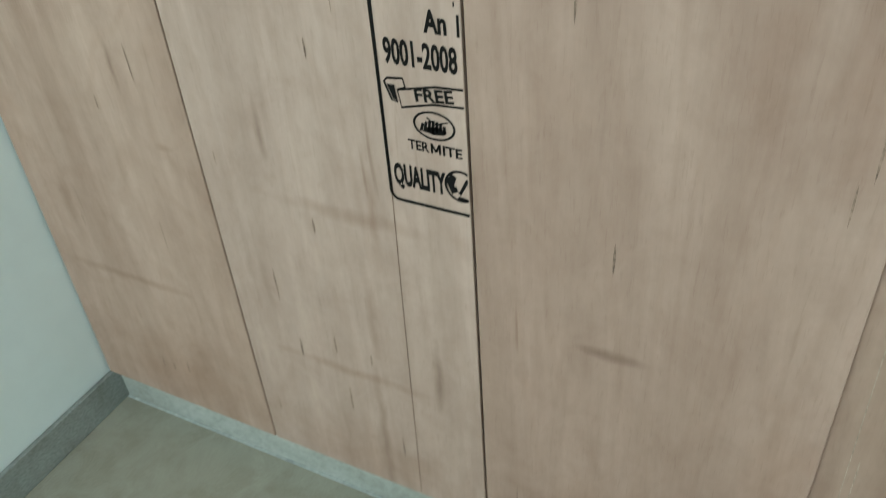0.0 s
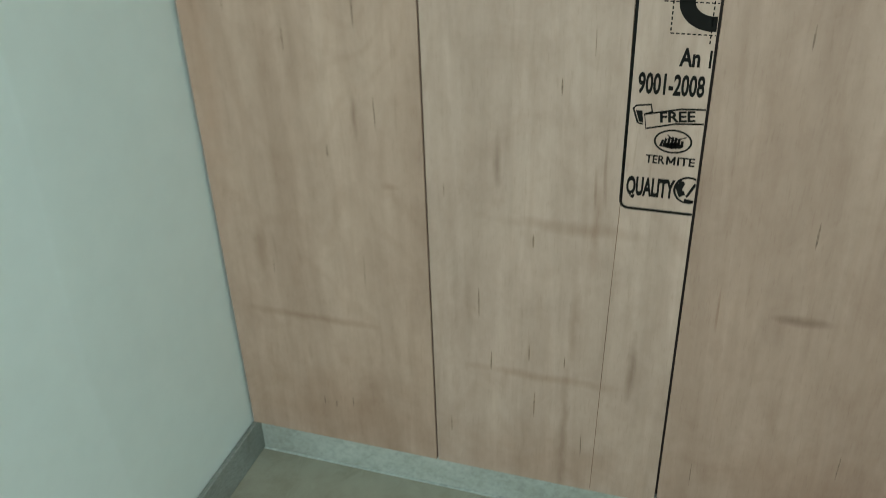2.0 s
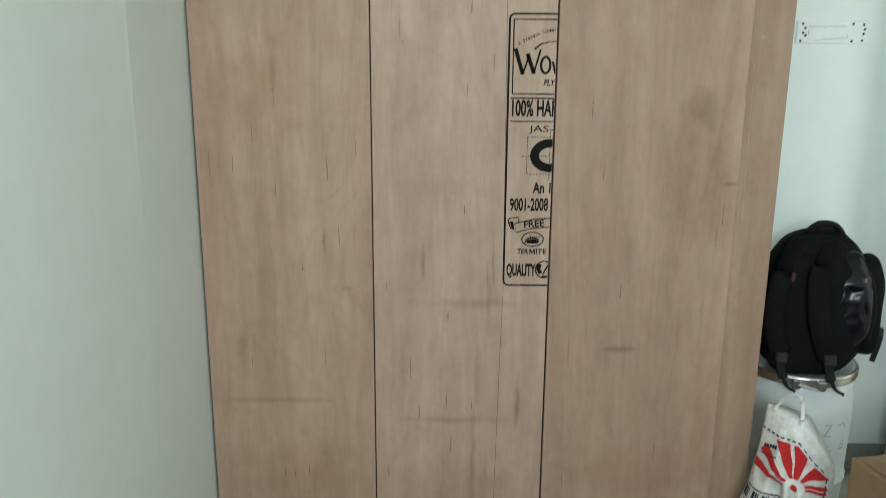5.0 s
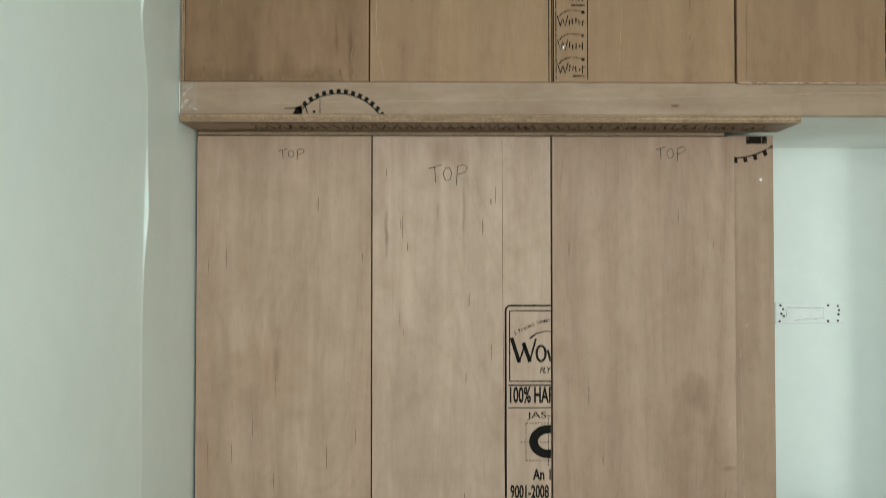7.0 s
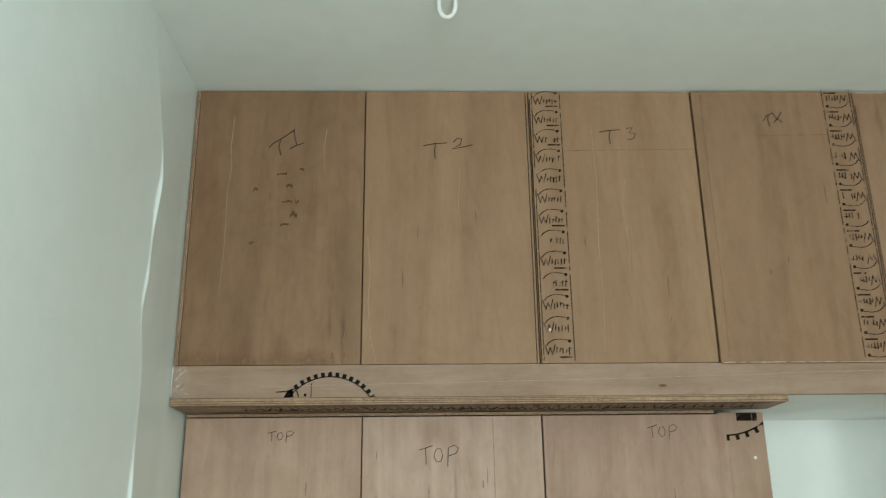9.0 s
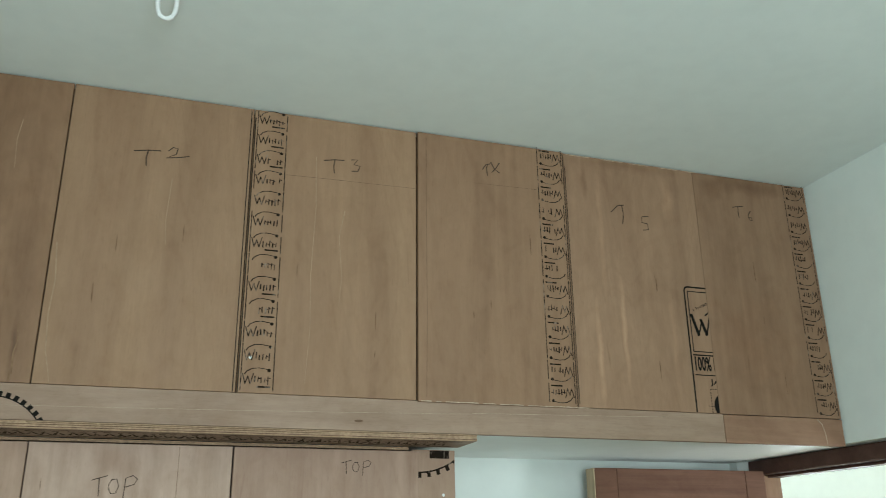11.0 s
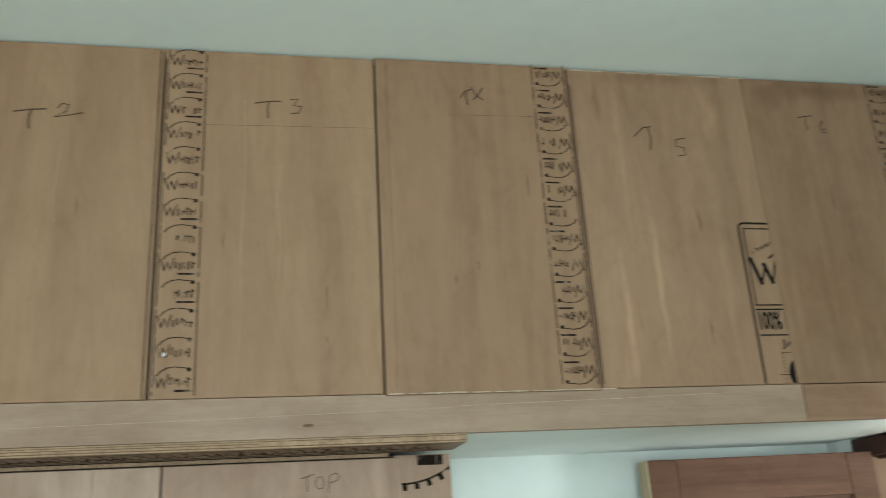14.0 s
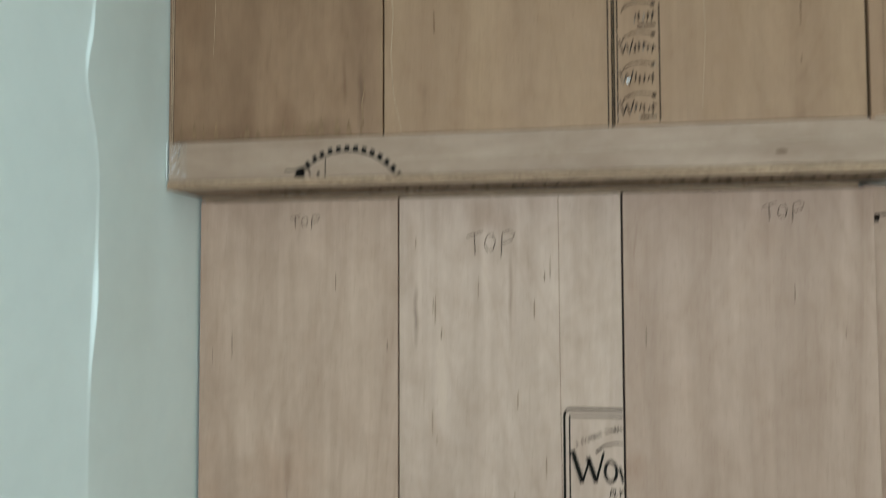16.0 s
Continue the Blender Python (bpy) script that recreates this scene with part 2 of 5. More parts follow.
# near-black colour stands in for shade in the door and shutter gaps
GAPSHADE = plain("ply_gap_shade", (0.05, 0.035, 0.025), 0.8)
INK = worn_ink("black_ink", (0.0125, 0.0115, 0.0095), 0.24)
INK_STRIP = worn_ink("brown_black_ink", (0.017, 0.012, 0.008), 0.46)
INK_FADED = worn_ink("faded_black_ink", (0.05, 0.035, 0.023), 0.5)
INK_RED = worn_ink("red_print", (0.5, 0.03, 0.03), 0.3)
INK_PINK = worn_ink("pink_print", (0.55, 0.22, 0.22), 0.3)
INK_BLUE = worn_ink("dark_print", (0.03, 0.035, 0.045), 0.3)
PENCIL = plain("pencil_lead", (0.075, 0.052, 0.036), 0.8, vary=0.5, scale=200, spec=0.1)
FINGER = plain("dark_brown_mark", (0.105, 0.058, 0.03), 0.85, vary=0.6, scale=120, spec=0.1)
PALEGRAIN = plain("pale_grain_line", (0.385, 0.268, 0.17), 0.7, vary=0.25, scale=160, spec=0.12)
DRIP = plain("brown_glue", (0.225, 0.138, 0.074), 0.6, vary=0.3, scale=60, spec=0.12)
STREAK = plain("mineral_brown", (0.31, 0.216, 0.15), 0.7, vary=0.5, scale=140, spec=0.12)
LOFTSTREAK = plain("loft_grain_streak", (0.205, 0.123, 0.07), 0.8, vary=0.5, scale=140, spec=0.12)
STAIN = plain("brown_stain", (0.19, 0.115, 0.07), 0.75, vary=0.4, scale=60, spec=0.12)
WALL = plaster("wall_paint", (0.735, 0.795, 0.757), 0.34, 0.10)
# slab white lifted to stand in for hall light bounced from below
SLABBOUNCE = plaster("slab_paint_bounce", (0.85, 0.875, 0.85), 0.5, 0.08)
CEIL = plaster("ceiling_paint", (0.79, 0.845, 0.81), 0.6, 0.08)
FLOOR = stone("floor_stone", (0.305, 0.287, 0.22), (0.362, 0.341, 0.263), 0.42, 300, 0.5)
SKIRT = stone("skirting_stone", (0.20, 0.215, 0.19), (0.30, 0.315, 0.285), 0.5, 160, 0.5)
GROUT = plain("cement_grout", (0.5, 0.52, 0.47), 0.85, vary=0.3, scale=90)
KICK = stone("plinth_stone", (0.33, 0.345, 0.295), (0.45, 0.465, 0.405), 0.5, 60, 0.35)
DOORWOOD = plywood("door_wood", (0.16, 0.084, 0.054), (0.085, 0.042, 0.027), True, sheen=0.12)
FRAMEWOOD = plywood("frame_wood", (0.105, 0.056, 0.042), (0.07, 0.035, 0.026), True)
# paler tones than frame and leaf, for the far jamb and leaf edge
JAMBWOOD = plywood("pale_jamb_wood", (0.24, 0.14, 0.08), (0.18, 0.1, 0.055))
EDGEWOOD = plywood("pale_edge_wood", (0.5, 0.41, 0.27), (0.42, 0.33, 0.2))
TEAK = plywood("pale_teak", (0.37, 0.265, 0.13), (0.29, 0.2, 0.092), True)
WHITE = plain("white_plastic", (0.8, 0.82, 0.8), 0.35, vary=0.08)
PLATE = plain("pale_plate", (0.74, 0.79, 0.76), 0.4, vary=0.06)
BLACKCLOTH = plain("black_cloth", (0.007, 0.008, 0.008), 0.8, vary=0.4, scale=220, relief=0.4, spec=0.12)
BLACKSHINE = plain("black_coated_cloth", (0.005, 0.006, 0.011), 0.22, vary=0.3, scale=26, relief=0.5, spec=0.38)
STRAP = plain("black_webbing", (0.010, 0.011, 0.011), 0.7, vary=0.3, scale=300, relief=0.3, spec=0.2)
GREYPLASTIC = plain("grey_plastic", (0.02, 0.02, 0.021), 0.4)
TAG = plain("red_tag", (0.075, 0.022, 0.022), 0.7)
STEEL = plain("clamp_steel", (0.62, 0.6, 0.56), 0.28, 1.0, 0.15, 40, 0.2)
FAINT = plain("faint_grey_print", (0.42, 0.46, 0.46), 0.5)
DRUM = plain("milky_plastic", (0.68, 0.73, 0.72), 0.32, vary=0.1, scale=12)
SACK = plain("woven_sack", (0.76, 0.75, 0.71), 0.38, vary=0.2, scale=60, relief=0.5)
CARD = plain("cardboard", (0.27, 0.178, 0.102), 0.8, vary=0.18, scale=24, relief=0.2)
DARK = plain("dark_dirt", (0.02, 0.018, 0.015), 0.9)
CHALK = plain("pale_scratch", (0.47, 0.365, 0.265), 0.8, vary=0.4, scale=200, spec=0.12)
RAWEDGE = plain("pale_raw_edge", (0.52, 0.415, 0.305), 0.85, vary=0.4, scale=150, spec=0.1)
HALLPAINT = plaster("hall_paint", (0.82, 0.84, 0.78), 0.6, 0.06)
CLOTH = plain("curtain_cloth", (0.72, 0.76, 0.82), 0.9, vary=0.1, scale=60)

FILM, fn, fl, fb = mat("clear_film", 0.12)
fb.inputs["Base Color"].default_value = (0.9, 0.92, 0.92, 1)
fb.inputs["Transmission Weight"].default_value = 0.9
fb.inputs["IOR"].default_value = 1.2
fb.inputs["Alpha"].default_value = 0.45
# ---- builders ----


def thing(name, label, category, loc=(0, 0, 0), group=""):
    ob = new(name)
    ob.location = loc
    ob.empty_display_size = 0.05
    return tagged(ob, label, category, group)


def mesh_of(name, bm, material, smooth=False):
    me = bpy.data.meshes.new(name)
    bmesh.ops.recalc_face_normals(bm, faces=bm.faces)
    bm.to_mesh(me)
    bm.free()
    for x in (material if isinstance(material, (list, tuple)) else [material]):
        me.materials.append(x)
    if smooth:
        for p in me.polygons:
            p.use_smooth = True
    return me


def part(name, bm, material, parent, label="", smooth=False):
    """Links a bmesh, made in world coordinates, as one mesh under a thing or part."""
    ob = new(name, mesh_of(name, bm, material, smooth))
    ob.parent = parent
    if parent.parent is None:
        ob.matrix_parent_inverse = Matrix.Translation(-parent.location)
    if label:
        tagged(ob, label)
    return ob


def solid(name, bm, material, label, category, kind="", smooth=False):
    return tagged(new(name, mesh_of(name, bm, material, smooth)), label, category, "", kind)


def block(bm, x0, x1, y0, y1, z0, z1, bevel=0.0, m=None, segs=1):
    vs = bmesh.ops.create_cube(bm, size=1.0)["verts"]
    for v in vs:
        v.co = Vector((x0 + (v.co.x + 0.5) * (x1 - x0), y0 + (v.co.y + 0.5) * (y1 - y0), z0 + (v.co.z + 0.5) * (z1 - z0)))
    if bevel:
        es = list({e for v in vs for e in v.link_edges})
        out = bmesh.ops.bevel(bm, geom=es, offset=bevel, segments=segs, affect="EDGES", profile=0.5)
        vs = list({v for f in out["faces"] for v in f.verts} | {v for v in vs if v.is_valid})
    if m is not None:
        bmesh.ops.transform(bm, matrix=m, verts=vs)
    return vs


def cube_bm(*a, **k):
    bm = bmesh.new()
    block(bm, *a, **k)
    return bm


def lathe(bm, profile, centre, seg=48):
    rings = []
    for r, z in profile:
        rings.append([bm.verts.new((centre[0] + r * math.cos(a), centre[1] + r * math.sin(a), centre[2] + z))
                      for a in (2 * math.pi * i / seg for i in range(seg))])
    for p, q in zip(rings, rings[1:]):
        for i in range(seg):
            bm.faces.new((p[i], p[(i + 1) % seg], q[(i + 1) % seg], q[i]))
    return rings


def tube(bm, pts, r, seg=10, flat=1.0, cap=True):
    """A tube along points; flat squeezes it to a strap."""
    pts = [Vector(p) for p in pts]
    rings = []
    for i, p in enumerate(pts):
        d = (pts[min(i + 1, len(pts) - 1)] - pts[max(i - 1, 0)]).normalized()
        ref = Vector((0, 0, 1)) if abs(d.z) < 0.9 else Vector((0, 1, 0))
        a = d.cross(ref).normalized()
        b2 = d.cross(a).normalized()
        rings.append([bm.verts.new(p + a * r * math.cos(t) + b2 * r * flat * math.sin(t)) for t in (2 * math.pi * k / seg for k in range(seg))])
    for p, q in zip(rings, rings[1:]):
        for k in range(seg):
            bm.faces.new((p[k], p[(k + 1) % seg], q[(k + 1) % seg], q[k]))
    if cap:
        bm.faces.new(rings[0])
        bm.faces.new(rings[-1])


def spline(pts, n=8):
    """Points along a smooth curve through pts."""
    p = [Vector(q) for q in pts]
    p = [p[0] * 2 - p[1], *p, p[-1] * 2 - p[-2]]
    out = []
    for i in range(1, len(p) - 2):
        for k in range(n):
            t = k / n
            a, b2, c, d = p[i - 1:i + 3]
            out.append(0.5 * (2 * b2 + (c - a) * t + (2 * a - 5 * b2 + 4 * c - d) * t * t + (3 * b2 - a - 3 * c + d) * t ** 3))
    return out + [p[-2]]


def pillow(bm, centre, size, power=0.5, nu=28, nv=18, rough=0.0, taper=0.0, m=None):
    """A soft rounded box."""
    def sp(c, e):
        return math.copysign(abs(c) ** e, c)
    rows = []
    for j in range(nv + 1):
        v = -math.pi / 2 + math.pi * j / nv
        row = []
        for i in range(nu):
            u = 2 * math.pi * i / nu
            p = Vector((sp(math.cos(v), power) * sp(math.cos(u), power), sp(math.cos(v), power) * sp(math.sin(u), power), sp(math.sin(v), power)))
            k = 1 - taper * max(0, p.z)
            p = Vector((p.x * size[0] / 2 * k, p.y * size[1] / 2 * k, p.z * size[2] / 2))
            if rough:
                p += p.normalized() * rough * noise.noise((p + Vector(centre)) * 9)
            p += Vector(centre)
            row.append(bm.verts.new(m @ p if m else p))
        rows.append(row)
    for a, b2 in zip(rows, rows[1:]):
        for i in range(nu):
            bm.faces.new((a[i], a[(i + 1) % nu], b2[(i + 1) % nu], b2[i]))
    bmesh.ops.remove_doubles(bm, verts=bm.verts, dist=1e-5)


GLYPHS = {}


def glyphs(body, bold):
    """The outline of a text as points and faces, from the built-in font."""
    if (body, bold) not in GLYPHS:
        cu = bpy.data.curves.new("text", "FONT")
        cu.body, cu.offset, cu.resolution_u = body, bold, 3
        ob = new("text", cu)
        me = bpy.data.meshes.new_from_object(ob.evaluated_get(bpy.context.evaluated_depsgraph_get()))
        GLYPHS[(body, bold)] = ([tuple(v.co[:2]) for v in me.vertices], [tuple(p.vertices) for p in me.polygons])
        bpy.data.objects.remove(ob)
        bpy.data.meshes.remove(me)
        bpy.data.curves.remove(cu)
    return GLYPHS[(body, bold)]


class Print:
    """Flat print on a surface: bars, strokes, rings and letters in u, v, laid on by a function."""

    def __init__(self):
        self.bm = bmesh.new()

    def poly(self, pts):
        self.bm.faces.new([self.bm.verts.new((u, v, 0)) for u, v in pts])

    def bar(self, u0, v0, u1, v1):
        self.poly([(u0, v0), (u1, v0), (u1, v1), (u0, v1)])

    def stroke(self, pts, w, w_end=None):
        w_end = w if w_end is None else w_end
        prev = None
        for i, (u, v) in enumerate(pts):
            a, b2 = pts[max(i - 1, 0)], pts[min(i + 1, len(pts) - 1)]
            d = Vector((b2[0] - a[0], b2[1] - a[1])).normalized()
            h = (w + (w_end - w) * i / max(1, len(pts) - 1)) / 2
            pair = [self.bm.verts.new((u - d.y * h, v + d.x * h, 0)), self.bm.verts.new((u + d.y * h, v - d.x * h, 0))]
            if prev:
                self.bm.faces.new((prev[0], prev[1], pair[1], pair[0]))
            prev = pair

    def dashes(self, a, b2, w, on, off):
        d = Vector((b2[0] - a[0], b2[1] - a[1]))
        length, d = d.length, d.normalized()
        s = 0.0
        while s < length:
            e = min(s + on, length)
            self.stroke([(a[0] + d.x * s, a[1] + d.y * s), (a[0] + d.x * e, a[1] + d.y * e)], w)
            s += on + off

    def arc(self, cu, cv, ru, rv, w, a0=0, a1=360, n=24):
        self.stroke([(cu + ru * math.cos(radians(a0 + (a1 - a0) * i / n)), cv + rv * math.sin(radians(a0 + (a1 - a0) * i / n))) for i in range(n + 1)], w)

    def disc(self, cu, cv, ru, rv, n=14):
        self.poly([(cu + ru * math.cos(2 * math.pi * i / n), cv + rv * math.sin(2 * math.pi * i / n)) for i in range(n)])

    def text(self, body, u0, v0, u1, v1, bold=0.015, tilt=0.0, slant=0.0):
        pts, faces = glyphs(body, bold)
        x0, x1 = min(p[0] for p in pts), max(p[0] for p in pts)
        y0, y1 = min(p[1] for p in pts), max(p[1] for p in pts)
        c, s = math.cos(radians(tilt)), math.sin(radians(tilt))
        vs = []
        for x, y in pts:
            u, v = (x - x0) / (x1 - x0) * (u1 - u0), (y - y0) / (y1 - y0) * (v1 - v0)
            u += slant * v
            vs.append(self.bm.verts.new((u0 + u * c - v * s, v0 + u * s + v * c, 0)))
        for f in faces:
            self.bm.faces.new([vs[i] for i in f])

    def clip(self, axis, value, keep_less=True):
        n = Vector((1, 0, 0)) if axis == "u" else Vector((0, 1, 0))
        bmesh.ops.bisect_plane(self.bm, geom=self.bm.verts[:] + self.bm.edges[:] + self.bm.faces[:], plane_co=n * value, plane_no=n,
                               clear_outer=keep_less, clear_inner=not keep_less)

    def lay(self, name, material, parent, put, label="", kind=""):
        for v in self.bm.verts:
            v.co = put(v.co.x, v.co.y)
        return tagged(part(name, self.bm, material, parent, label), kind=kind)


def front(y):
    """Lays print on an upright face at depth y that looks towards -y."""
    return lambda u, v: Vector((u, y - 0.0008, v))


# ---- the room ----
W, BACK, NEAR, TOP = 2.905, 0.46, -3.5, 2.989

solid("floor", cube_bm(-0.3, 6.6, NEAR - 0.2, 2.75, -0.12, 0.0), FLOOR, "grey green stone floor, dusty and matt", "floor", "structure")
solid("ceiling", cube_bm(-0.3, 6.6, NEAR - 0.2, 2.75, TOP, TOP + 0.12), CEIL, "plain white painted plaster ceiling", "ceiling", "structure")


def left_wall():
    """Plaster wall with a trowelled ridge running up it near the wardrobe."""
    bm = bmesh.new()
    ys = [NEAR - 0.2 + 0.1 * i for i in range(28)] + [-0.86 + 0.03 * i for i in range(12)]
    ys += [-0.505 + 0.005 * i for i in range(9)] + [-0.461 + 0.0012 * i for i in range(16)] + [-0.4415 + 0.004 * i for i in range(12)] + [-0.39 + 0.02 * i for i in range(12)] + [-0.1, 0.2, BACK + 0.12]
    zs = [0.035 * i for i in range(87)]
    grid = []
    for z in zs:
        row = []
        shift = 0.010 * math.sin(z * 7.0) + 0.022 * math.exp(-((z - 2.60) / 0.06) ** 2) - 0.035 * math.exp(-((z - 2.24) / 0.10) ** 2) - 0.42 * max(0, z - 2.66)
        lip_h = 0.0075 * math.exp(-((z - 1.81) / 0.09) ** 2) + 0.005 * math.exp(-((z - 2.31) / 0.05) ** 2) + 0.008 * math.exp(-((z - 2.53) / 0.08) ** 2) + 0.0003
        swell = 0.0125 * (0.18 + 0.82 * min(1, max(0.0, (z - 1.0) / 0.65))) * (1 - 0.85 * min(1, max(0, (z - 2.7) / 0.22)))
        for y in ys:
            u = y + 0.445
            back = max(0.0, 1 - max(0, u) / 0.24)
            f = math.exp(u / 0.14) if u < 0 else back
            lip_f = 0.0 if u < -0.012 else ((u + 0.012) / 0.0085) ** 2 if u < -0.0035 else back
            x = swell * f + lip_h * lip_f + 0.0025 * noise.noise(Vector((0, y * 2.2, z * 1.7)))
            if y > -0.2:
                x = min(x, 0.0)
            row.append(bm.verts.new((x, y + shift * max(0, 1 - abs(u) / 0.3), z)))
        grid.append(row)
    for a, b2 in zip(grid, grid[1:]):
        for i in range(len(ys) - 1):
            bm.faces.new((a[i], a[i + 1], b2[i + 1], b2[i]))
    edge = [e for e in bm.edges if e.is_boundary]
    out = bmesh.ops.extrude_edge_only(bm, edges=edge)["geom"]
    for v in out:
        if isinstance(v, bmesh.types.BMVert):
            v.co.x = -0.15
    bmesh.ops.contextual_create(bm, geom=[e for e in bm.edges if e.is_boundary])
    return bm


solid("wall_left", left_wall(), WALL, "pale green white painted wall with a trowelled ridge", "wall", "structure", True)

bm = bmesh.new()
block(bm, -0.15, W + 0.15, BACK, BACK + 0.15, 0, TOP)
solid("wall_back", bm, WALL, "pale painted wall behind wardrobe and alcove", "wall", "structure")
WX0, WX1, WZ0, WZ1 = 0.45, 1.75, 1.29, 2.55
bm = bmesh.new()
block(bm, -0.15, WX0, NEAR - 0.15, NEAR, 0, TOP)
block(bm, WX1, W + 0.15, NEAR - 0.15, NEAR, 0, TOP)
block(bm, WX0, WX1, NEAR - 0.15, NEAR, 0, WZ0)
block(bm, WX0, WX1, NEAR - 0.15, NEAR, WZ1, TOP)
solid("wall_near", bm, WALL, "plain pale painted wall with a window", "wall", "structure")

# right wall: the doorway and a window further back
DY0, DY1, DZ = -0.46, 0.415, 2.092
bm = bmesh.new()
block(bm, W, W + 0.15, DY1, BACK, 0, TOP)
block(bm, W, W + 0.15, DY0, DY1, DZ, TOP)
block(bm, W, W + 0.15, NEAR, DY0, 0, TOP)
bmesh.ops.remove_doubles(bm, verts=bm.verts, dist=1e-5)
solid("wall_right", bm, WALL, "pale green white painted wall with a doorway", "wall", "structure")

bm = bmesh.new()
block(bm, WX0, WX0 + 0.05, NEAR - 0.05, NEAR - 0.001, WZ0, WZ1)
block(bm, WX1 - 0.05, WX1, NEAR - 0.05, NEAR - 0.001, WZ0, WZ1)
block(bm, WX0 + 0.05, WX1 - 0.05, NEAR - 0.05, NEAR - 0.001, WZ0, WZ0 + 0.05)
block(bm, WX0 + 0.05, WX1 - 0.05, NEAR - 0.05, NEAR - 0.001, WZ1 - 0.05, WZ1)
solid("window_1", bm, FRAMEWOOD, "dark wooden window frame in the wall", "window", "structure")

# stone skirting and plinth
bm = bmesh.new()
block(bm, 0.0, 0.013, NEAR, 0.03, 0, 0.097, 0.002)
solid("baseboard_left", bm, SKIRT, "grey speckled stone skirting below the pale wall", "baseboard", "structure")
bm = bmesh.new()
for y0, y1 in ((NEAR, DY0), (DY1, BACK)):
    block(bm, W - 0.012, W, y0, y1, 0, 0.1, 0.002)
solid("baseboard_right", bm, SKIRT, "grey speckled stone skirting at the doorway wall", "baseboard", "structure")
bm = bmesh.new()
block(bm, 1.64, W - 0.012, BACK - 0.012, BACK, 0, 0.1, 0.002)
solid("baseboard_back", bm, SKIRT, "grey speckled stone skirting in the alcove", "baseboard", "structure")
bm = bmesh.new()
block(bm, 0.013, 1.612, 0.017, 0.05, 0, 0.097, 0.002)
solid("plinth", bm, KICK, "pale grey mottled stone plinth under the wardrobe", "plinth", "structure")

solid("trim_grout", cube_bm(0.014, 1.61, 0.0115, 0.0168, 0.0002, 0.0045, bevel=0.001), GROUT, "pale cement grout line along the plinth foot", "grout", "structure")

# concrete loft slab, painted white below
solid("loft_slab", cube_bm(0.0, W, -0.134, BACK, 2.086, 2.16), SLABBOUNCE, "white painted loft slab over the alcove", "slab", "structure")

# ---- the wardrobe ----
wardrobe = thing("wardrobe", "built-in wardrobe with three unfinished plywood doors", "wardrobe", (0.8, 0.2, 0.0))
bm = bmesh.new()
block(bm, 0.004, 0.022, 0.03, BACK - 0.004, 0.1, 2.06)
part("side_panel", bm, PLY_A, wardrobe)
part("side_panel", cube_bm(1.61, 1.63, 0.0405, BACK - 0.004, 0.0, 2.06), PLY_STILE, wardrobe)
part("inner_panel", cube_bm(0.024, 1.5, 0.03, 0.045, 0.1, 2.058), GAPSHADE, wardrobe, "carcass panel coloured dark for the shade behind the doors")
stile = part("stile", cube_bm(1.5, 1.63, 0.021, 0.04, 0.1, 2.058, bevel=0.001), PLY_STILE, wardrobe, "bare plywood stile beside the last door")

part("packing_strip", cube_bm(0.006, 1.485, 0.004, 0.018, 2.0545, 2.0622), CHIP, wardrobe, "pale packing strip above the doors")


def lower_door(x0, x1, z0, material, label):
    return part("door", cube_bm(x0, x1, 0.0, 0.018, z0, 2.051, bevel=0.0012), material, wardrobe, label)


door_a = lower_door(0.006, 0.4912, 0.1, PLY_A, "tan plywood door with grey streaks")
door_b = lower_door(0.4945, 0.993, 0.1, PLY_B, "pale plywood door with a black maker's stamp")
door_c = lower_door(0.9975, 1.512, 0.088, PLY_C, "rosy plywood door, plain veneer")


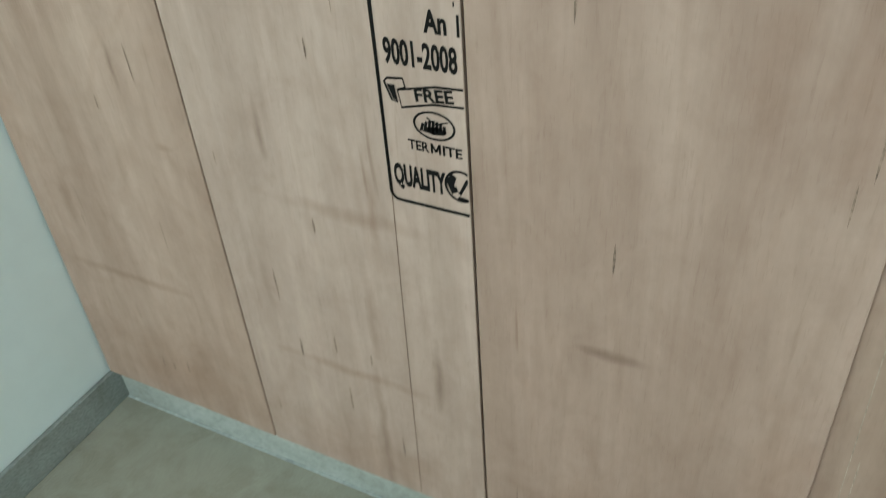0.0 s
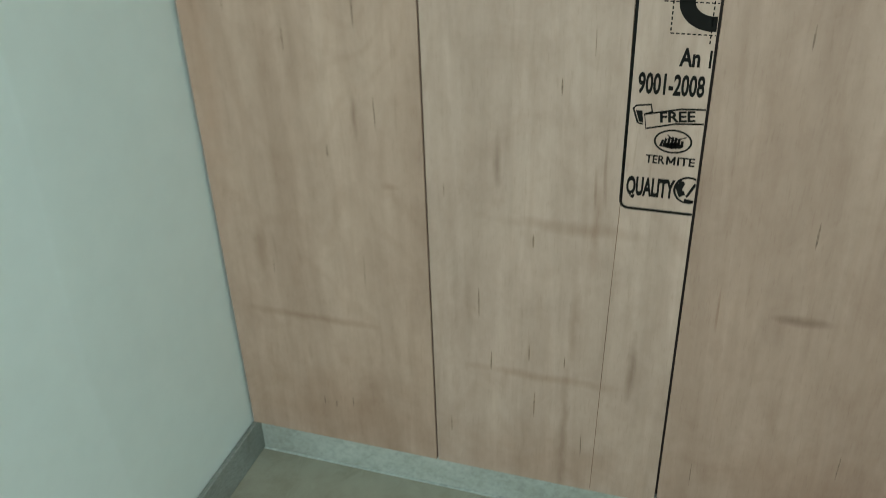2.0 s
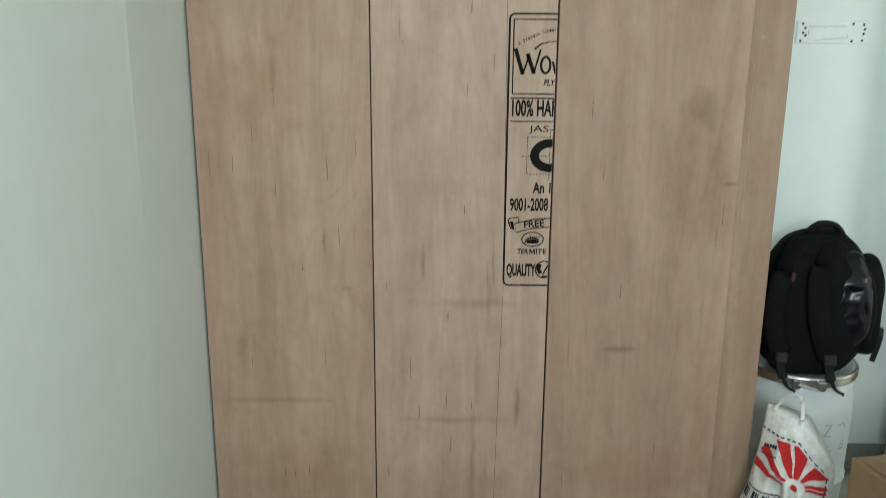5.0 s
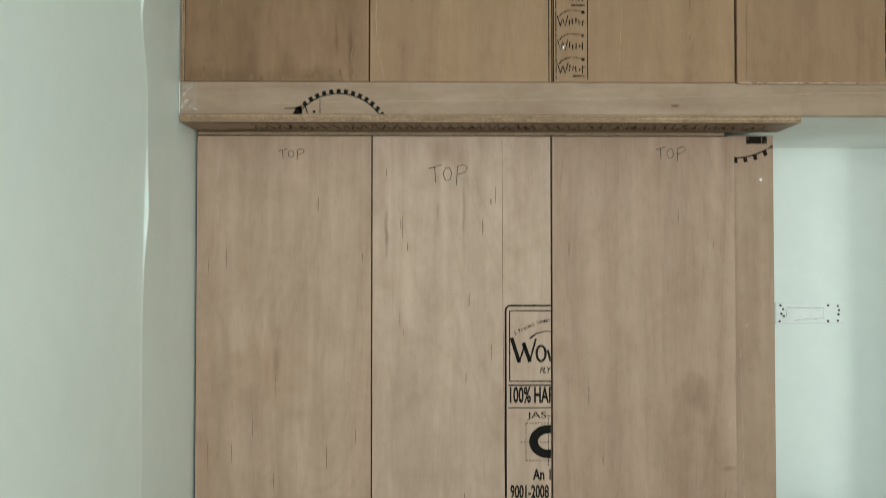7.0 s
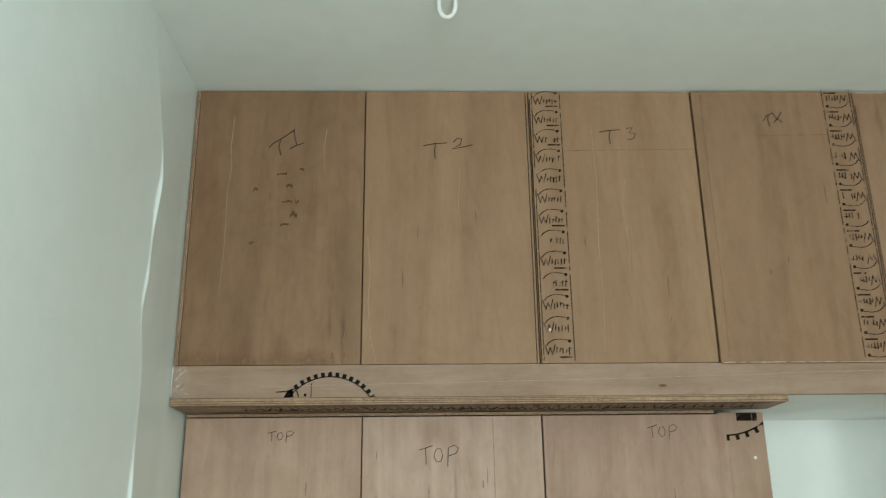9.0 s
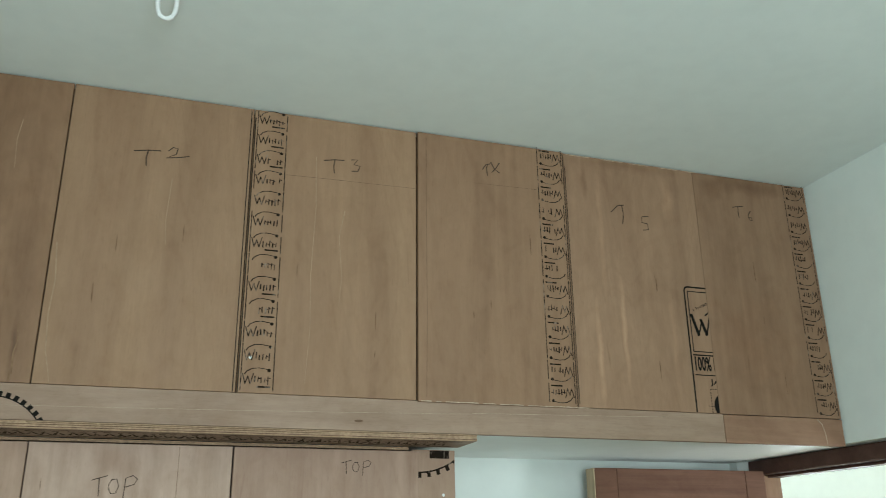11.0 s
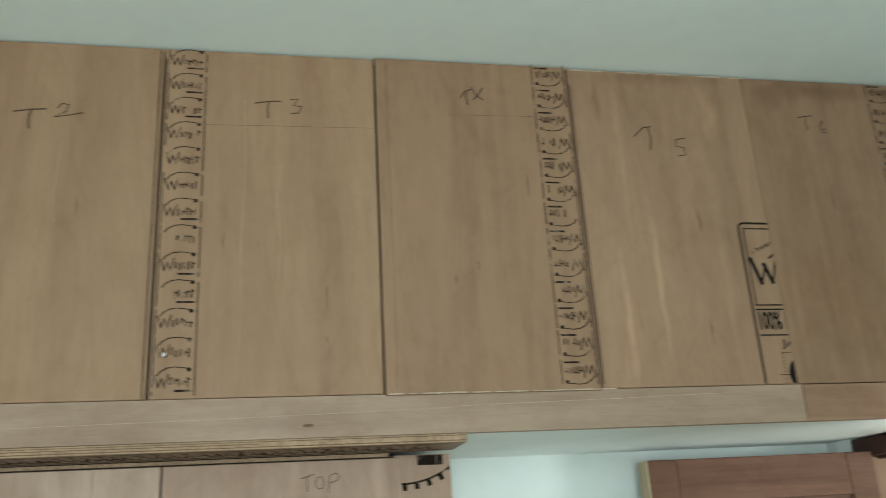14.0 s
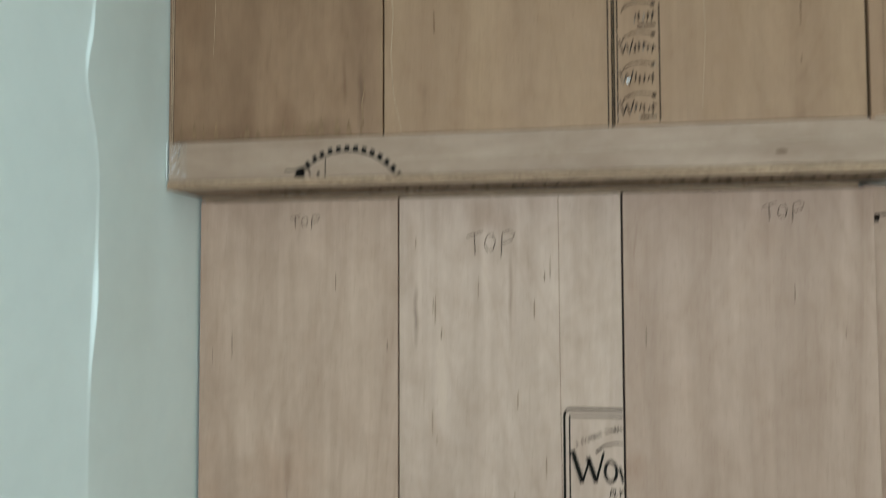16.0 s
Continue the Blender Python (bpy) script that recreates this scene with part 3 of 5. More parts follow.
def stamp(u_left, v_top, u_cut, v_cut, y, parent):
    """The maker's stamp, cut off where the sheet was sawn."""
    p = Print()
    U = lambda c: u_left + (c - 130) * 0.000516
    V = lambda c: v_top - (c - 65) * 0.000532

    def bar(a, b2, c, d):
        p.bar(U(a), V(b2), U(c), V(d))
    far = 470
    # rounded outer line
    p.stroke([(U(far), V(68)), (U(160), V(68))] + [(U(160 - 26 * math.sin(a)), V(94 - 26 * math.cos(a))) for a in (0.3, 0.8, 1.2)]
             + [(U(134), V(96)), (U(134), V(1455))] + [(U(160 - 26 * math.cos(a)), V(1455 + 26 * math.sin(a))) for a in (0.3, 0.8, 1.2)]
             + [(U(162), V(1481)), (U(far), V(1481))], 0.0054)
    p.stroke([(U(far), V(95)), (U(156), V(95)), (U(156), V(463)), (U(far), V(463))], 0.0044)
    bar(148, 480, far, 488)
    bar(148, 599, far, 605)
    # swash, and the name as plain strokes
    p.stroke([(U(265), V(240)), (U(300), V(214)), (U(345), V(203)), (U(far), V(200))], 0.0055, 0.0015)
    for a, b2, w in (((166, 236), (208, 366), 0.0105), ((206, 366), (240, 268), 0.005), ((230, 262), (266, 362), 0.0105), ((264, 362), (298, 240), 0.0052),
                     ((362, 300), (378, 362), 0.006), ((376, 362), (398, 288), 0.004)):
        p.stroke([(U(a[0]), V(a[1])), (U(b2[0]), V(b2[1]))], w)
    p.arc(U(326), V(318), 0.0125, 0.0215, 0.0066)
    for i, ch in enumerate("A Premium Quality"):
        if ch != " ":
            t = i / 16
            cx, cy = 188 + 190 * t, 222 - 70 * math.sin(t * 1.45)
            p.text(ch, U(cx), V(cy), U(cx + 10), V(cy - (20 if ch in "APQ" else 15)), 0.01, 34 - 22 * t)
    p.text("PLY", U(318), V(421), U(374), V(389), 0.02, 0, 0.2)
    p.text("100% HAR", U(156), V(578), U(402), V(491), 0.03)
    p.text("JAS-", U(248), V(666), U(378), V(622), 0.008)
    p.dashes((U(243), V(682)), (U(far), V(682)), 0.0022, 0.0055, 0.003)
    p.dashes((U(243), V(876)), (U(far), V(876)), 0.0022, 0.0055, 0.003)
    p.dashes((U(243), V(682)), (U(243), V(876)), 0.0022, 0.0055, 0.003)
    p.dashes((U(215), V(781)), (U(far), V(781)), 0.002, 0.006, 0.003)
    p.dashes((U(364), V(655)), (U(364), V(903)), 0.002, 0.006, 0.003)
    p.arc(U(366), V(778), 0.0425, 0.0345, 0.0245, 80, 280, 26)
    p.text("An", U(279), V(977), U(342), V(918), 0.035)
    bar(369, 922, 376, 977)
    p.text("9001-2008", U(158), V(1074), U(366), V(1002), 0.03)
    # scroll with a word on it
    p.stroke([(U(far), V(1105)), (U(300), V(1115)), (U(188), V(1141)), (U(196), V(1189)), (U(290), V(1165)), (U(far), V(1152))], 0.0034)
    p.stroke([(U(188), V(1141)), (U(212), V(1131)), (U(206), V(1107)), (U(160), V(1113)), (U(150), V(1123)), (U(168), V(1171)), (U(186), V(1175))], 0.0034)
    p.poly([(U(158), V(1129)), (U(180), V(1129)), (U(186), V(1171)), (U(172), V(1167))])
    p.text("FREE", U(240), V(1165), U(352), V(1128), 0.03, 6)
    p.arc(U(288), V(1226), 0.0305, 0.0205, 0.0034)
    # crossed-out insect in the oval
    for i in range(7):
        q = i / 6
        p.stroke([(U(248 + 70 * q), V(1246 - 6 * math.sin(9 * q))), (U(256 + 62 * q), V(1222 - 12 * math.sin(3.1 * q)))], 0.0042)
    p.poly([(U(250), V(1246)), (U(266), V(1232)), (U(300), V(1226)), (U(324), V(1238)), (U(316), V(1248)), (U(284), V(1252))])
    p.stroke([(U(268), V(1204)), (U(290), V(1222)), (U(330), V(1208))], 0.0022)
    p.text("TER", U(205), V(1308), U(268), V(1278), 0.025)
    for a, b2 in (((276, 1308), (276, 1278)), ((276, 1279), (288, 1302)), ((288, 1302), (300, 1279)), ((300, 1278), (300, 1308))):
        p.stroke([(U(a[0]), V(a[1])), (U(b2[0]), V(b2[1]))], 0.0032)
    p.text("ITE", U(309), V(1308), U(366), V(1278), 0.025)
    p.text("QUALITY", U(149), V(1444), U(311), V(1360), 0.045)
    p.arc(U(356), V(1393), 0.0235, 0.0245, 0.004)
    p.poly([(U(312), V(1384)), (U(330), V(1358)), (U(344), V(1368)), (U(336), V(1392)), (U(345), V(1412)), (U(328), V(1422))])
    p.stroke([(U(338), V(1398)), (U(352), V(1418)), (U(378), V(1368))], 0.005)
    p.stroke([(U(346), V(1430)), (U(376), V(1434))], 0.006)
    p.clip("u", u_cut)
    if v_cut is not None:
        p.clip("v", v_cut, False)
    return p.lay("ink_stamp", INK, parent, front(y), "black printed maker's stamp, cut by the door edge")


stamp(0.864, 1.578, 0.992, None, 0.0, door_b)


def pencilled(strokes, x, z, w, h, y, parent, thick=0.0024, label="pencilled mark"):
    """Handwriting: strokes in a unit box, put at x, z with that width and height."""
    groups = (strokes[:2], strokes[2:3], strokes[3:]) if "word" in label else (strokes[:2], strokes[2:])
    for group in groups:
        p = Print()
        for s in group:
            p.stroke([(x + a * w, z + b2 * h) for a, b2 in s], thick)
        p.lay("pencil_letter", PENCIL, parent, front(y), label)


TEE = [(0.0, 0.82), (0.5, 0.95), (0.98, 1.0)], [(0.52, 0.95), (0.46, 0.5), (0.5, 0.0)]
WORD_TOP = [[(0, 0.78), (0.34, 0.98)], [(0.16, 0.88), (0.18, 0.1)], [(0.38, 0.6), (0.44, 0.82), (0.54, 0.84), (0.6, 0.55), (0.55, 0.25), (0.44, 0.22), (0.38, 0.45), (0.38, 0.6)],
            [(0.72, 0.0), (0.74, 0.88), (0.9, 1.0), (1.0, 0.85), (0.94, 0.62), (0.75, 0.5)]]
pencilled(WORD_TOP, 0.232, 1.983, 0.072, 0.032, 0.0, door_a, 0.002, "pencilled word letter")
pencilled(WORD_TOP, 0.651, 1.914, 0.109, 0.058, 0.0, door_b, 0.0022, "pencilled word letter")
pencilled(WORD_TOP, 1.289, 1.981, 0.085, 0.042, 0.0, door_c, 0.0018, "pencilled word letter")

# joints of the face veneer and rubbed streaks
p = Print()
p.stroke([(0.857, 2.045), (0.8585, 1.6), (0.866, 0.82), (0.861, 0.6), (0.852, 0.11)], 0.0012)
p.lay("veneer_joint", STAIN, door_b, front(0.0), "fine joint in the veneer")


def streaks(parent, y, x0, x1, z0, z1, count, seed, material=STREAK):
    """Short dark mineral streaks along the grain."""
    rng = random.Random(seed)
    p = Print()
    for _ in range(count):
        u, v, h = rng.uniform(x0, x1), rng.uniform(z0, z1), rng.uniform(0.02, 0.085)
        k, w = rng.uniform(-0.02, 0.02), rng.uniform(0.0007, 0.0019)
        rise = [i / 6 for i in range(7)]
        bow = [w * math.sin(math.pi * q) ** 0.7 for q in rise]
        p.poly([(u + h * k * q - e, v + h * q) for q, e in zip(rise, bow)] + [(u + h * k * q + e, v + h * q) for q, e in zip(rise[-2:0:-1], bow[-2:0:-1])])
    p.lay("mineral_streak", material, parent, front(y), "short dark mineral streaks", "stuff")


streaks(door_a, 0.0, 0.03, 0.47, 0.15, 1.95, 18, 1)
streaks(door_b, 0.0, 0.52, 0.84, 0.15, 1.95, 24, 2)
streaks(door_c, 0.0, 1.03, 1.48, 0.15, 1.95, 10, 3)

# blade drawing over the stile and its black corner
p = Print()
cu, cv, cr = 1.518, 2.184, 0.19
p.arc(cu, cv, cr, cr, 0.0045, 267, 308)
for du in (0.004, 0.031, 0.058, 0.085, 0.109):
    a = math.asin(du / cr)
    p.stroke([(cu + (cr + q) * math.sin(a), cv - (cr + q) * math.cos(a)) for q in (0.0, 0.015)], 0.011)
p.clip("u", 1.513, False)
p.bar(1.553, 2.034, 1.612, 2.056)
p.clip("u", 1.628)
p.lay("ink_stamp", INK_STRIP, stile, front(0.021), "black toothed arc print")
p = Print()
p.disc(1.594, 1.932, 0.0042, 0.0045)
p.lay("filler_dot", WHITE, stile, front(0.021), "white filler dot")
p = Print()
p.stroke([(1.532, 1.45), (1.54, 1.0), (1.545, 0.72), (1.552, 0.42)], 0.0014)
p.stroke([(1.561, 0.55), (1.567, 0.3)], 0.0016)
p.disc(1.55, 1.52, 0.004, 0.005)
p.disc(1.548, 0.83, 0.004, 0.005)
p.lay("scratch", CHALK, stile, front(0.021), "pale scratches and nail dots", "stuff")

# ---- the loft cupboard ----
LY = -0.155
loft = thing("loft_cupboard", "row of six bare plywood loft shutters below ceiling", "cupboard", (1.45, 0.1, 2.08))
part("back_panel", cube_bm(0.012, W - 0.004, LY + 0.03, LY + 0.045, 2.164, TOP - 0.004), GAPSHADE, loft, "panel coloured dark for the shade behind the shutters")
fascia = part("fascia", cube_bm(0.003, 2.446, LY, LY + 0.018, 2.0825, 2.1685, bevel=0.001), PLY_LONG, loft, "long bare plywood fascia strip")
fascia_b = part("fascia", cube_bm(2.448, W - 0.005, LY, LY + 0.018, 2.0825, 2.1675, bevel=0.001), PLY_RED, loft, "reddish plywood fascia piece")
lip = part("bottom_board", cube_bm(0.002, 1.633, LY - 0.001, -0.001, 2.0635, 2.0815, bevel=0.0008), PLY_LONG, loft, "plywood board with bare layered edge")
part("raw_edge", cube_bm(0.002, 1.633, LY - 0.003, LY - 0.0012, 2.0637, 2.0813), CHIP, lip, "pale raw plywood edge")
p = Print()
p.bar(0.004, 2.0665, 1.632, 2.0685)
p.bar(0.004, 2.0725, 1.2, 2.0742)
p.bar(0.5, 2.077, 1.632, 2.0786)
p.lay("ply_layer", STAIN, lip, front(LY - 0.003), "darker glue layers of the plywood edge", "stuff")
p = Print()
rng = random.Random(9)
u = 0.18
while u < 1.56:
    k = rng.uniform(0.012, 0.03)
    p.stroke([(u, -0.05 + rng.uniform(-0.012, 0.012)), (u + k * 0.5, -0.1), (u + k, -0.05)], rng.uniform(0.007, 0.013))
    p.stroke([(u, -0.118), (u + k * 0.7, -0.116 + rng.uniform(-0.006, 0.006))], rng.uniform(0.006, 0.012))
    u += k + rng.uniform(0.003, 0.012)
p.bar(0.1, -0.034, 1.6, -0.027)
p.bar(0.1, -0.142, 1.6, -0.137)
p.lay("ink_stamp", INK_FADED, lip, lambda a, b2: Vector((a, b2, 2.0627)), "row of faded black print underneath", "stuff")

SEAMS = (0.013, 0.4965, 0.976, 1.4615, 1.951, 2.436, W - 0.004)
PROUD = (0.0, 0.0, 0.0, 0.007, 0.002, 0.0)
GAPS = (0.0015, 0.0016, 0.0014, 0.002, 0.0015, 0.001, 0.001)
MATS = (PLY_T1, PLY_LOFT, PLY_LOFT, PLY_T4, PLY_T5, PLY_T6)
LABELS = ("brown plywood shutter with dark finger stains", "brown plywood shutter with clean veneer", "plywood shutter with printed strip along one edge",
          "plywood shutter standing proud, chipped pale bottom edge", "striped plywood shutter with a cut black stamp", "plywood shutter beside wall, faded printed edge")
edge_strip = part("edge_strip", cube_bm(0.002, 0.0125, LY + 0.002, LY + 0.018, 2.17, TOP - 0.004, bevel=0.0006), CHIP, loft, "pale layered plywood strip against the wall")
p = Print()
p.bar(0.0042, 2.172, 0.0056, TOP - 0.006)
p.bar(0.0084, 2.172, 0.0096, TOP - 0.006)
p.lay("ply_layer", STAIN, edge_strip, front(LY + 0.002), "darker glue layers of the plywood edge", "stuff")
shutters = []
for i in range(6):
    y = LY - PROUD[i]
    z0 = 2.1695 if i != 3 else 2.1655
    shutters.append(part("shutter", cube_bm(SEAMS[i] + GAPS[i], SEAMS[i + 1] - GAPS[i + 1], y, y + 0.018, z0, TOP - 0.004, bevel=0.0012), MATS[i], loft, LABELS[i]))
    streaks(shutters[-1], y, SEAMS[i] + 0.11, SEAMS[i + 1] - 0.11, 2.22, 2.64, 3, 20 + i, LOFTSTREAK)


def printed_strip(u0, u1, flip, parent, y, faded, seed):
    """A repeated maker's mark along a sheet's edge: arches, short bars and dots between border lines."""
    rng = random.Random(seed)
    p = Print()
    step = 0.0625
    side = (lambda a: u1 - a * (u1 - u0)) if flip else (lambda a: u0 + a * (u1 - u0))
    up = -1 if flip else 1
    z = 2.176
    while z < TOP - 0.02:
        mid = z + step / 2

        def pt(a, b2):
            return side(a), mid + up * b2 * step
        p.stroke([pt(0.13, 0.16), pt(0.2, 0.3), pt(0.36, 0.42), pt(0.55, 0.45), pt(0.84, 0.4)], 0.003, 0.002)
        u, v = pt(0.86, 0.36)
        p.disc(u, v, 0.005, 0.0048, 8)
        w = 0.0022
        for a, b2 in () if rng.random() < 0.2 else (((0.07, 0.2), (0.17, -0.24)), ((0.16, -0.24), (0.24, 0.1)), ((0.23, 0.1), (0.32, -0.24)), ((0.31, -0.24), (0.4, 0.22))):
            p.stroke([pt(*a), pt(*b2)], w * 1.25)
        for q in range(5):
            if rng.random() < 0.12:
                continue
            a = 0.44 + 0.1 * q
            lo, hi = rng.uniform(-0.24, -0.12), rng.uniform(0.0, 0.12)
            p.stroke([pt(a, lo), pt(a + rng.uniform(-0.01, 0.02), hi)], w * rng.uniform(1.0, 1.9))
            if rng.random() > 0.4:
                p.stroke([pt(a, hi - 0.05), pt(a + 0.08, hi - 0.08)], w)
        if rng.random() > 0.25:
            p.stroke([pt(0.5, -0.34), pt(0.92, -0.34)], 0.0045)
        p.stroke([pt(1.0, rng.uniform(-0.52, -0.45)), pt(1.0, rng.uniform(0.3, 0.52))], 0.0026)
        if rng.random() > 0.12:
            p.stroke([pt(0.03, -0.5), pt(0.03, rng.uniform(0.35, 0.52))], 0.0026)
        z += step
    p.lay("ink_strip", faded, parent, front(y), "repeated black printed mark along the edge")


printed_strip(0.984, 1.07, False, shutters[2], LY, INK_STRIP, 5)
printed_strip(1.857, 1.943, True, shutters[3], LY - PROUD[3], INK_STRIP, 6)
printed_strip(2.808, 2.893, True, shutters[5], LY, INK_STRIP, 7)
p = Print()
p.bar(0.9665, 2.17, 0.969, TOP - 0.01)
p.lay("ink_line", INK, shutters[1], front(LY), "black border line")
p = Print()
p.bar(0.9785, 2.17, 0.9815, TOP - 0.03)
p.lay("ink_line", INK, shutters[2], front(LY), "black border line")
p = Print()
p.bar(1.9455, 2.168, 1.9478, TOP - 0.01)
p.lay("ink_line", INK, shutters[3], front(LY - PROUD[3]), "black border line")
p = Print()
p.bar(1.9545, 2.18, 1.9565, TOP - 0.05)
p.lay("ink_line", INK, shutters[4], front(LY - 0.002), "black border line")
stamp(2.351, 2.572, 2.434, 2.171, LY - 0.002, shutters[4])

pencilled([[(0.0, 0.35), (0.1, 0.52), (0.42, 0.75), (0.8, 1.08)], [(0.36, 0.68), (0.32, 0.4), (0.4, 0.02)], [(0.8, 1.15), (0.84, 0.8), (0.92, 0.46)], [(0.68, 0.3), (0.9, 0.44), (1.15, 0.55)]], 0.222, 2.775, 0.085, 0.075, LY, shutters[0], 0.0036, "pencilled letter or digit")
pencilled([TEE[0], TEE[1], [(1.25, 1.05), (1.42, 1.3), (1.6, 1.25), (1.55, 0.9), (1.2, 0.62), (1.7, 0.75), (2.05, 0.88)]], 0.665, 2.767, 0.07, 0.05, LY, shutters[1], 0.0032, "pencilled letter or digit")
pencilled([TEE[0], TEE[1], [(1.3, 1.1), (1.6, 1.15), (1.42, 0.78), (1.72, 0.72), (1.62, 0.35), (1.32, 0.3)]], 1.181, 2.815, 0.062, 0.045, LY, shutters[2], 0.0032, "pencilled letter or digit")
pencilled([[(0.0, 0.4), (0.2, 0.75), (0.5, 0.88)], [(0.3, 0.8), (0.24, 0.5), (0.3, 0.02)], [(0.5, 1.0), (0.7, 0.55), (1.0, 0.32)], [(1.0, 1.0), (0.8, 0.62), (0.55, 0.3)]], 1.67, 2.866, 0.057, 0.05, LY - PROUD[3], shutters[3], 0.0032, "pencilled letter or digit")
pencilled([[(0.0, 0.55), (0.5, 0.95), (0.9, 1.0)], [(0.75, 0.98), (0.82, 0.5), (0.72, 0.0)], [(2.5, 0.55), (2.05, 0.5), (2.02, 0.2), (2.4, 0.15), (2.42, -0.15), (2.05, -0.2)]],
     2.111, 2.763, 0.055, 0.066, LY - 0.002, shutters[4], 0.0032, "pencilled letter or digit")
pencilled([TEE[0], TEE[1], [(1.6, 0.7), (1.35, 0.3), (1.4, -0.1), (1.65, -0.15), (1.65, 0.12), (1.4, 0.1)]], 2.584, 2.838, 0.045, 0.043, LY, shutters[5], 0.0032, "pencilled letter or digit")

# pale wandering grain lines and fine cross joints of the loft veneer
def grain_line(parent, y, pts, width=0.0022, material=PALEGRAIN, label="pale wandering grain line"):
    p = Print()
    p.stroke(pts, width, 0.001)
    p.lay("grain_line", material, parent, front(y), label)


grain_line(shutters[0], LY, [(0.117, 2.9), (0.112, 2.8), (0.118, 2.74), (0.111, 2.66), (0.113, 2.5), (0.108, 2.36)])
grain_line(shutters[0], LY, [(0.386, 2.86), (0.379, 2.8), (0.384, 2.72)])
grain_line(shutters[1], LY, [(0.509, 2.53), (0.518, 2.43), (0.513, 2.34), (0.519, 2.25), (0.531, 2.2), (0.536, 2.175)], 0.0032)
grain_line(shutters[1], LY, [(0.77, 2.74), (0.764, 2.62), (0.769, 2.55)], 0.0018)
grain_line(shutters[2], LY, [(1.158, 2.86), (1.163, 2.7), (1.156, 2.5), (1.16, 2.35), (1.152, 2.2)], 0.0024)
grain_line(shutters[2], LY, [(1.246, 2.7), (1.232, 2.62), (1.243, 2.5), (1.236, 2.42)], 0.0022)
grain_line(shutters[3], LY - PROUD[3], [(1.489, 2.97), (1.4885, 2.7), (1.49, 2.4), (1.487, 2.18)], 0.0016, STAIN, "fine joint in the veneer")
grain_line(shutters[2], LY, [(1.075, 2.792), (1.2, 2.7945), (1.33, 2.796), (1.455, 2.798)], 0.0012, STAIN, "fine joint in the veneer")
grain_line(shutters[3], LY - PROUD[3], [(1.64, 2.838), (1.75, 2.84), (1.85, 2.842)], 0.0012, STAIN, "fine joint in the veneer")
p = Print()
p.disc(1.008, 2.262, 0.004, 0.005, 7)
p.lay("filler_dot", WHITE, shutters[2], front(LY), "small white chip")
# finger stains on the first shutter, glue stains along its foot
rng = random.Random(4)
p = Print()
for u, v, a, b2 in ((0.262, 2.72, 0.014, 0.005), (0.318, 2.735, 0.006, 0.006), (0.285, 2.685, 0.009, 0.007), (0.28, 2.635, 0.014, 0.004), (0.308, 2.632, 0.005, 0.006),
                    (0.3, 2.597, 0.010, 0.012), (0.276, 2.565, 0.012, 0.005), (0.19, 2.672, 0.007, 0.006), (0.187, 2.512, 0.007, 0.005)):
    for i in range(4):
        cu, cv = u + (i - 1.5) * 0.52 * a, v + rng.uniform(-0.5, 0.5) * b2
        p.poly([(cu + a * 0.25 * math.cos(t), cv + b2 * math.sin(t) * rng.uniform(0.35, 1.0)) for t in (2 * math.pi * k / 9 for k in range(9))])
p.lay("finger_stain", FINGER, shutters[0], front(LY), "dark finger stains", "stuff")
p = Print()
u = 0.03
while u < 0.46:
    w, h = rng.uniform(0.004, 0.016), rng.choice((0.006, 0.01, 0.014, 0.02, 0.034, 0.045))
    p.poly([(u, 2.1715), (u + w, 2.1715), (u + w * 0.8, 2.1715 + h * 0.5), (u + w * 0.45, 2.1715 + h), (u + w * 0.2, 2.1715 + h * 0.6)])
    u += w + rng.uniform(0.0, 0.03)
p.stroke([(0.452, 2.19), (0.449, 2.24), (0.455, 2.27), (0.45, 2.31), (0.457, 2.34)], 0.0035, 0.0012)
p.lay("glue_drip", DRIP, shutters[0], front(LY), "brown glue runs along the foot", "stuff")
# chipped lower edge of the proud shutter and pale scratches
p = Print()
u = 1.47
while u < 1.93:
    k = rng.uniform(0.015, 0.06)
    p.poly([(u, 2.1662), (u + k, 2.1662), (u + k, 2.168 + rng.uniform(0, 0.0012)), (u + k * 0.55, 2.168 + rng.uniform(0, 0.002)), (u + k * 0.3, 2.168 + rng.uniform(0, 0.0012)), (u, 2.1684)])
    u += k + rng.choice((0.0005, 0.001, 0.012))
p.lay("chipped_edge", RAWEDGE, shutters[3], front(LY - PROUD[3]), "pale chipped veneer edge", "stuff")
p = Print()
u = 1.96
while u < 2.42:
    k = rng.uniform(0.03, 0.09)
    p.bar(u, TOP - 0.0085, u + k, TOP - 0.0045)
    u += k + rng.uniform(0.01, 0.05)
p.lay("chipped_edge", RAWEDGE, shutters[4], front(LY - 0.002), "pale chipped veneer edge", "stuff")
p = Print()
p.stroke([(0.2, 2.112), (0.6, 2.118), (1.0, 2.124), (1.3, 2.13), (1.62, 2.138)], 0.0009)
p.stroke([(1.62, 2.14), (2.0, 2.147), (2.26, 2.153)], 0.0012)
p.lay("scratch", CHALK, fascia, front(LY), "thin pale scratch along the strip")
p = Print()
p.stroke([(2.80, 2.165), (2.818, 2.15), (2.826, 2.12), (2.828, 2.085)], 0.004, 0.002)
p.lay("scratch", CHALK, fascia_b, front(LY), "pale curved tear")
p = Print()
p.disc(1.30, 2.108, 0.012, 0.0035)
p.lay("knot_mark", STAIN, fascia, front(LY), "small dark knot")
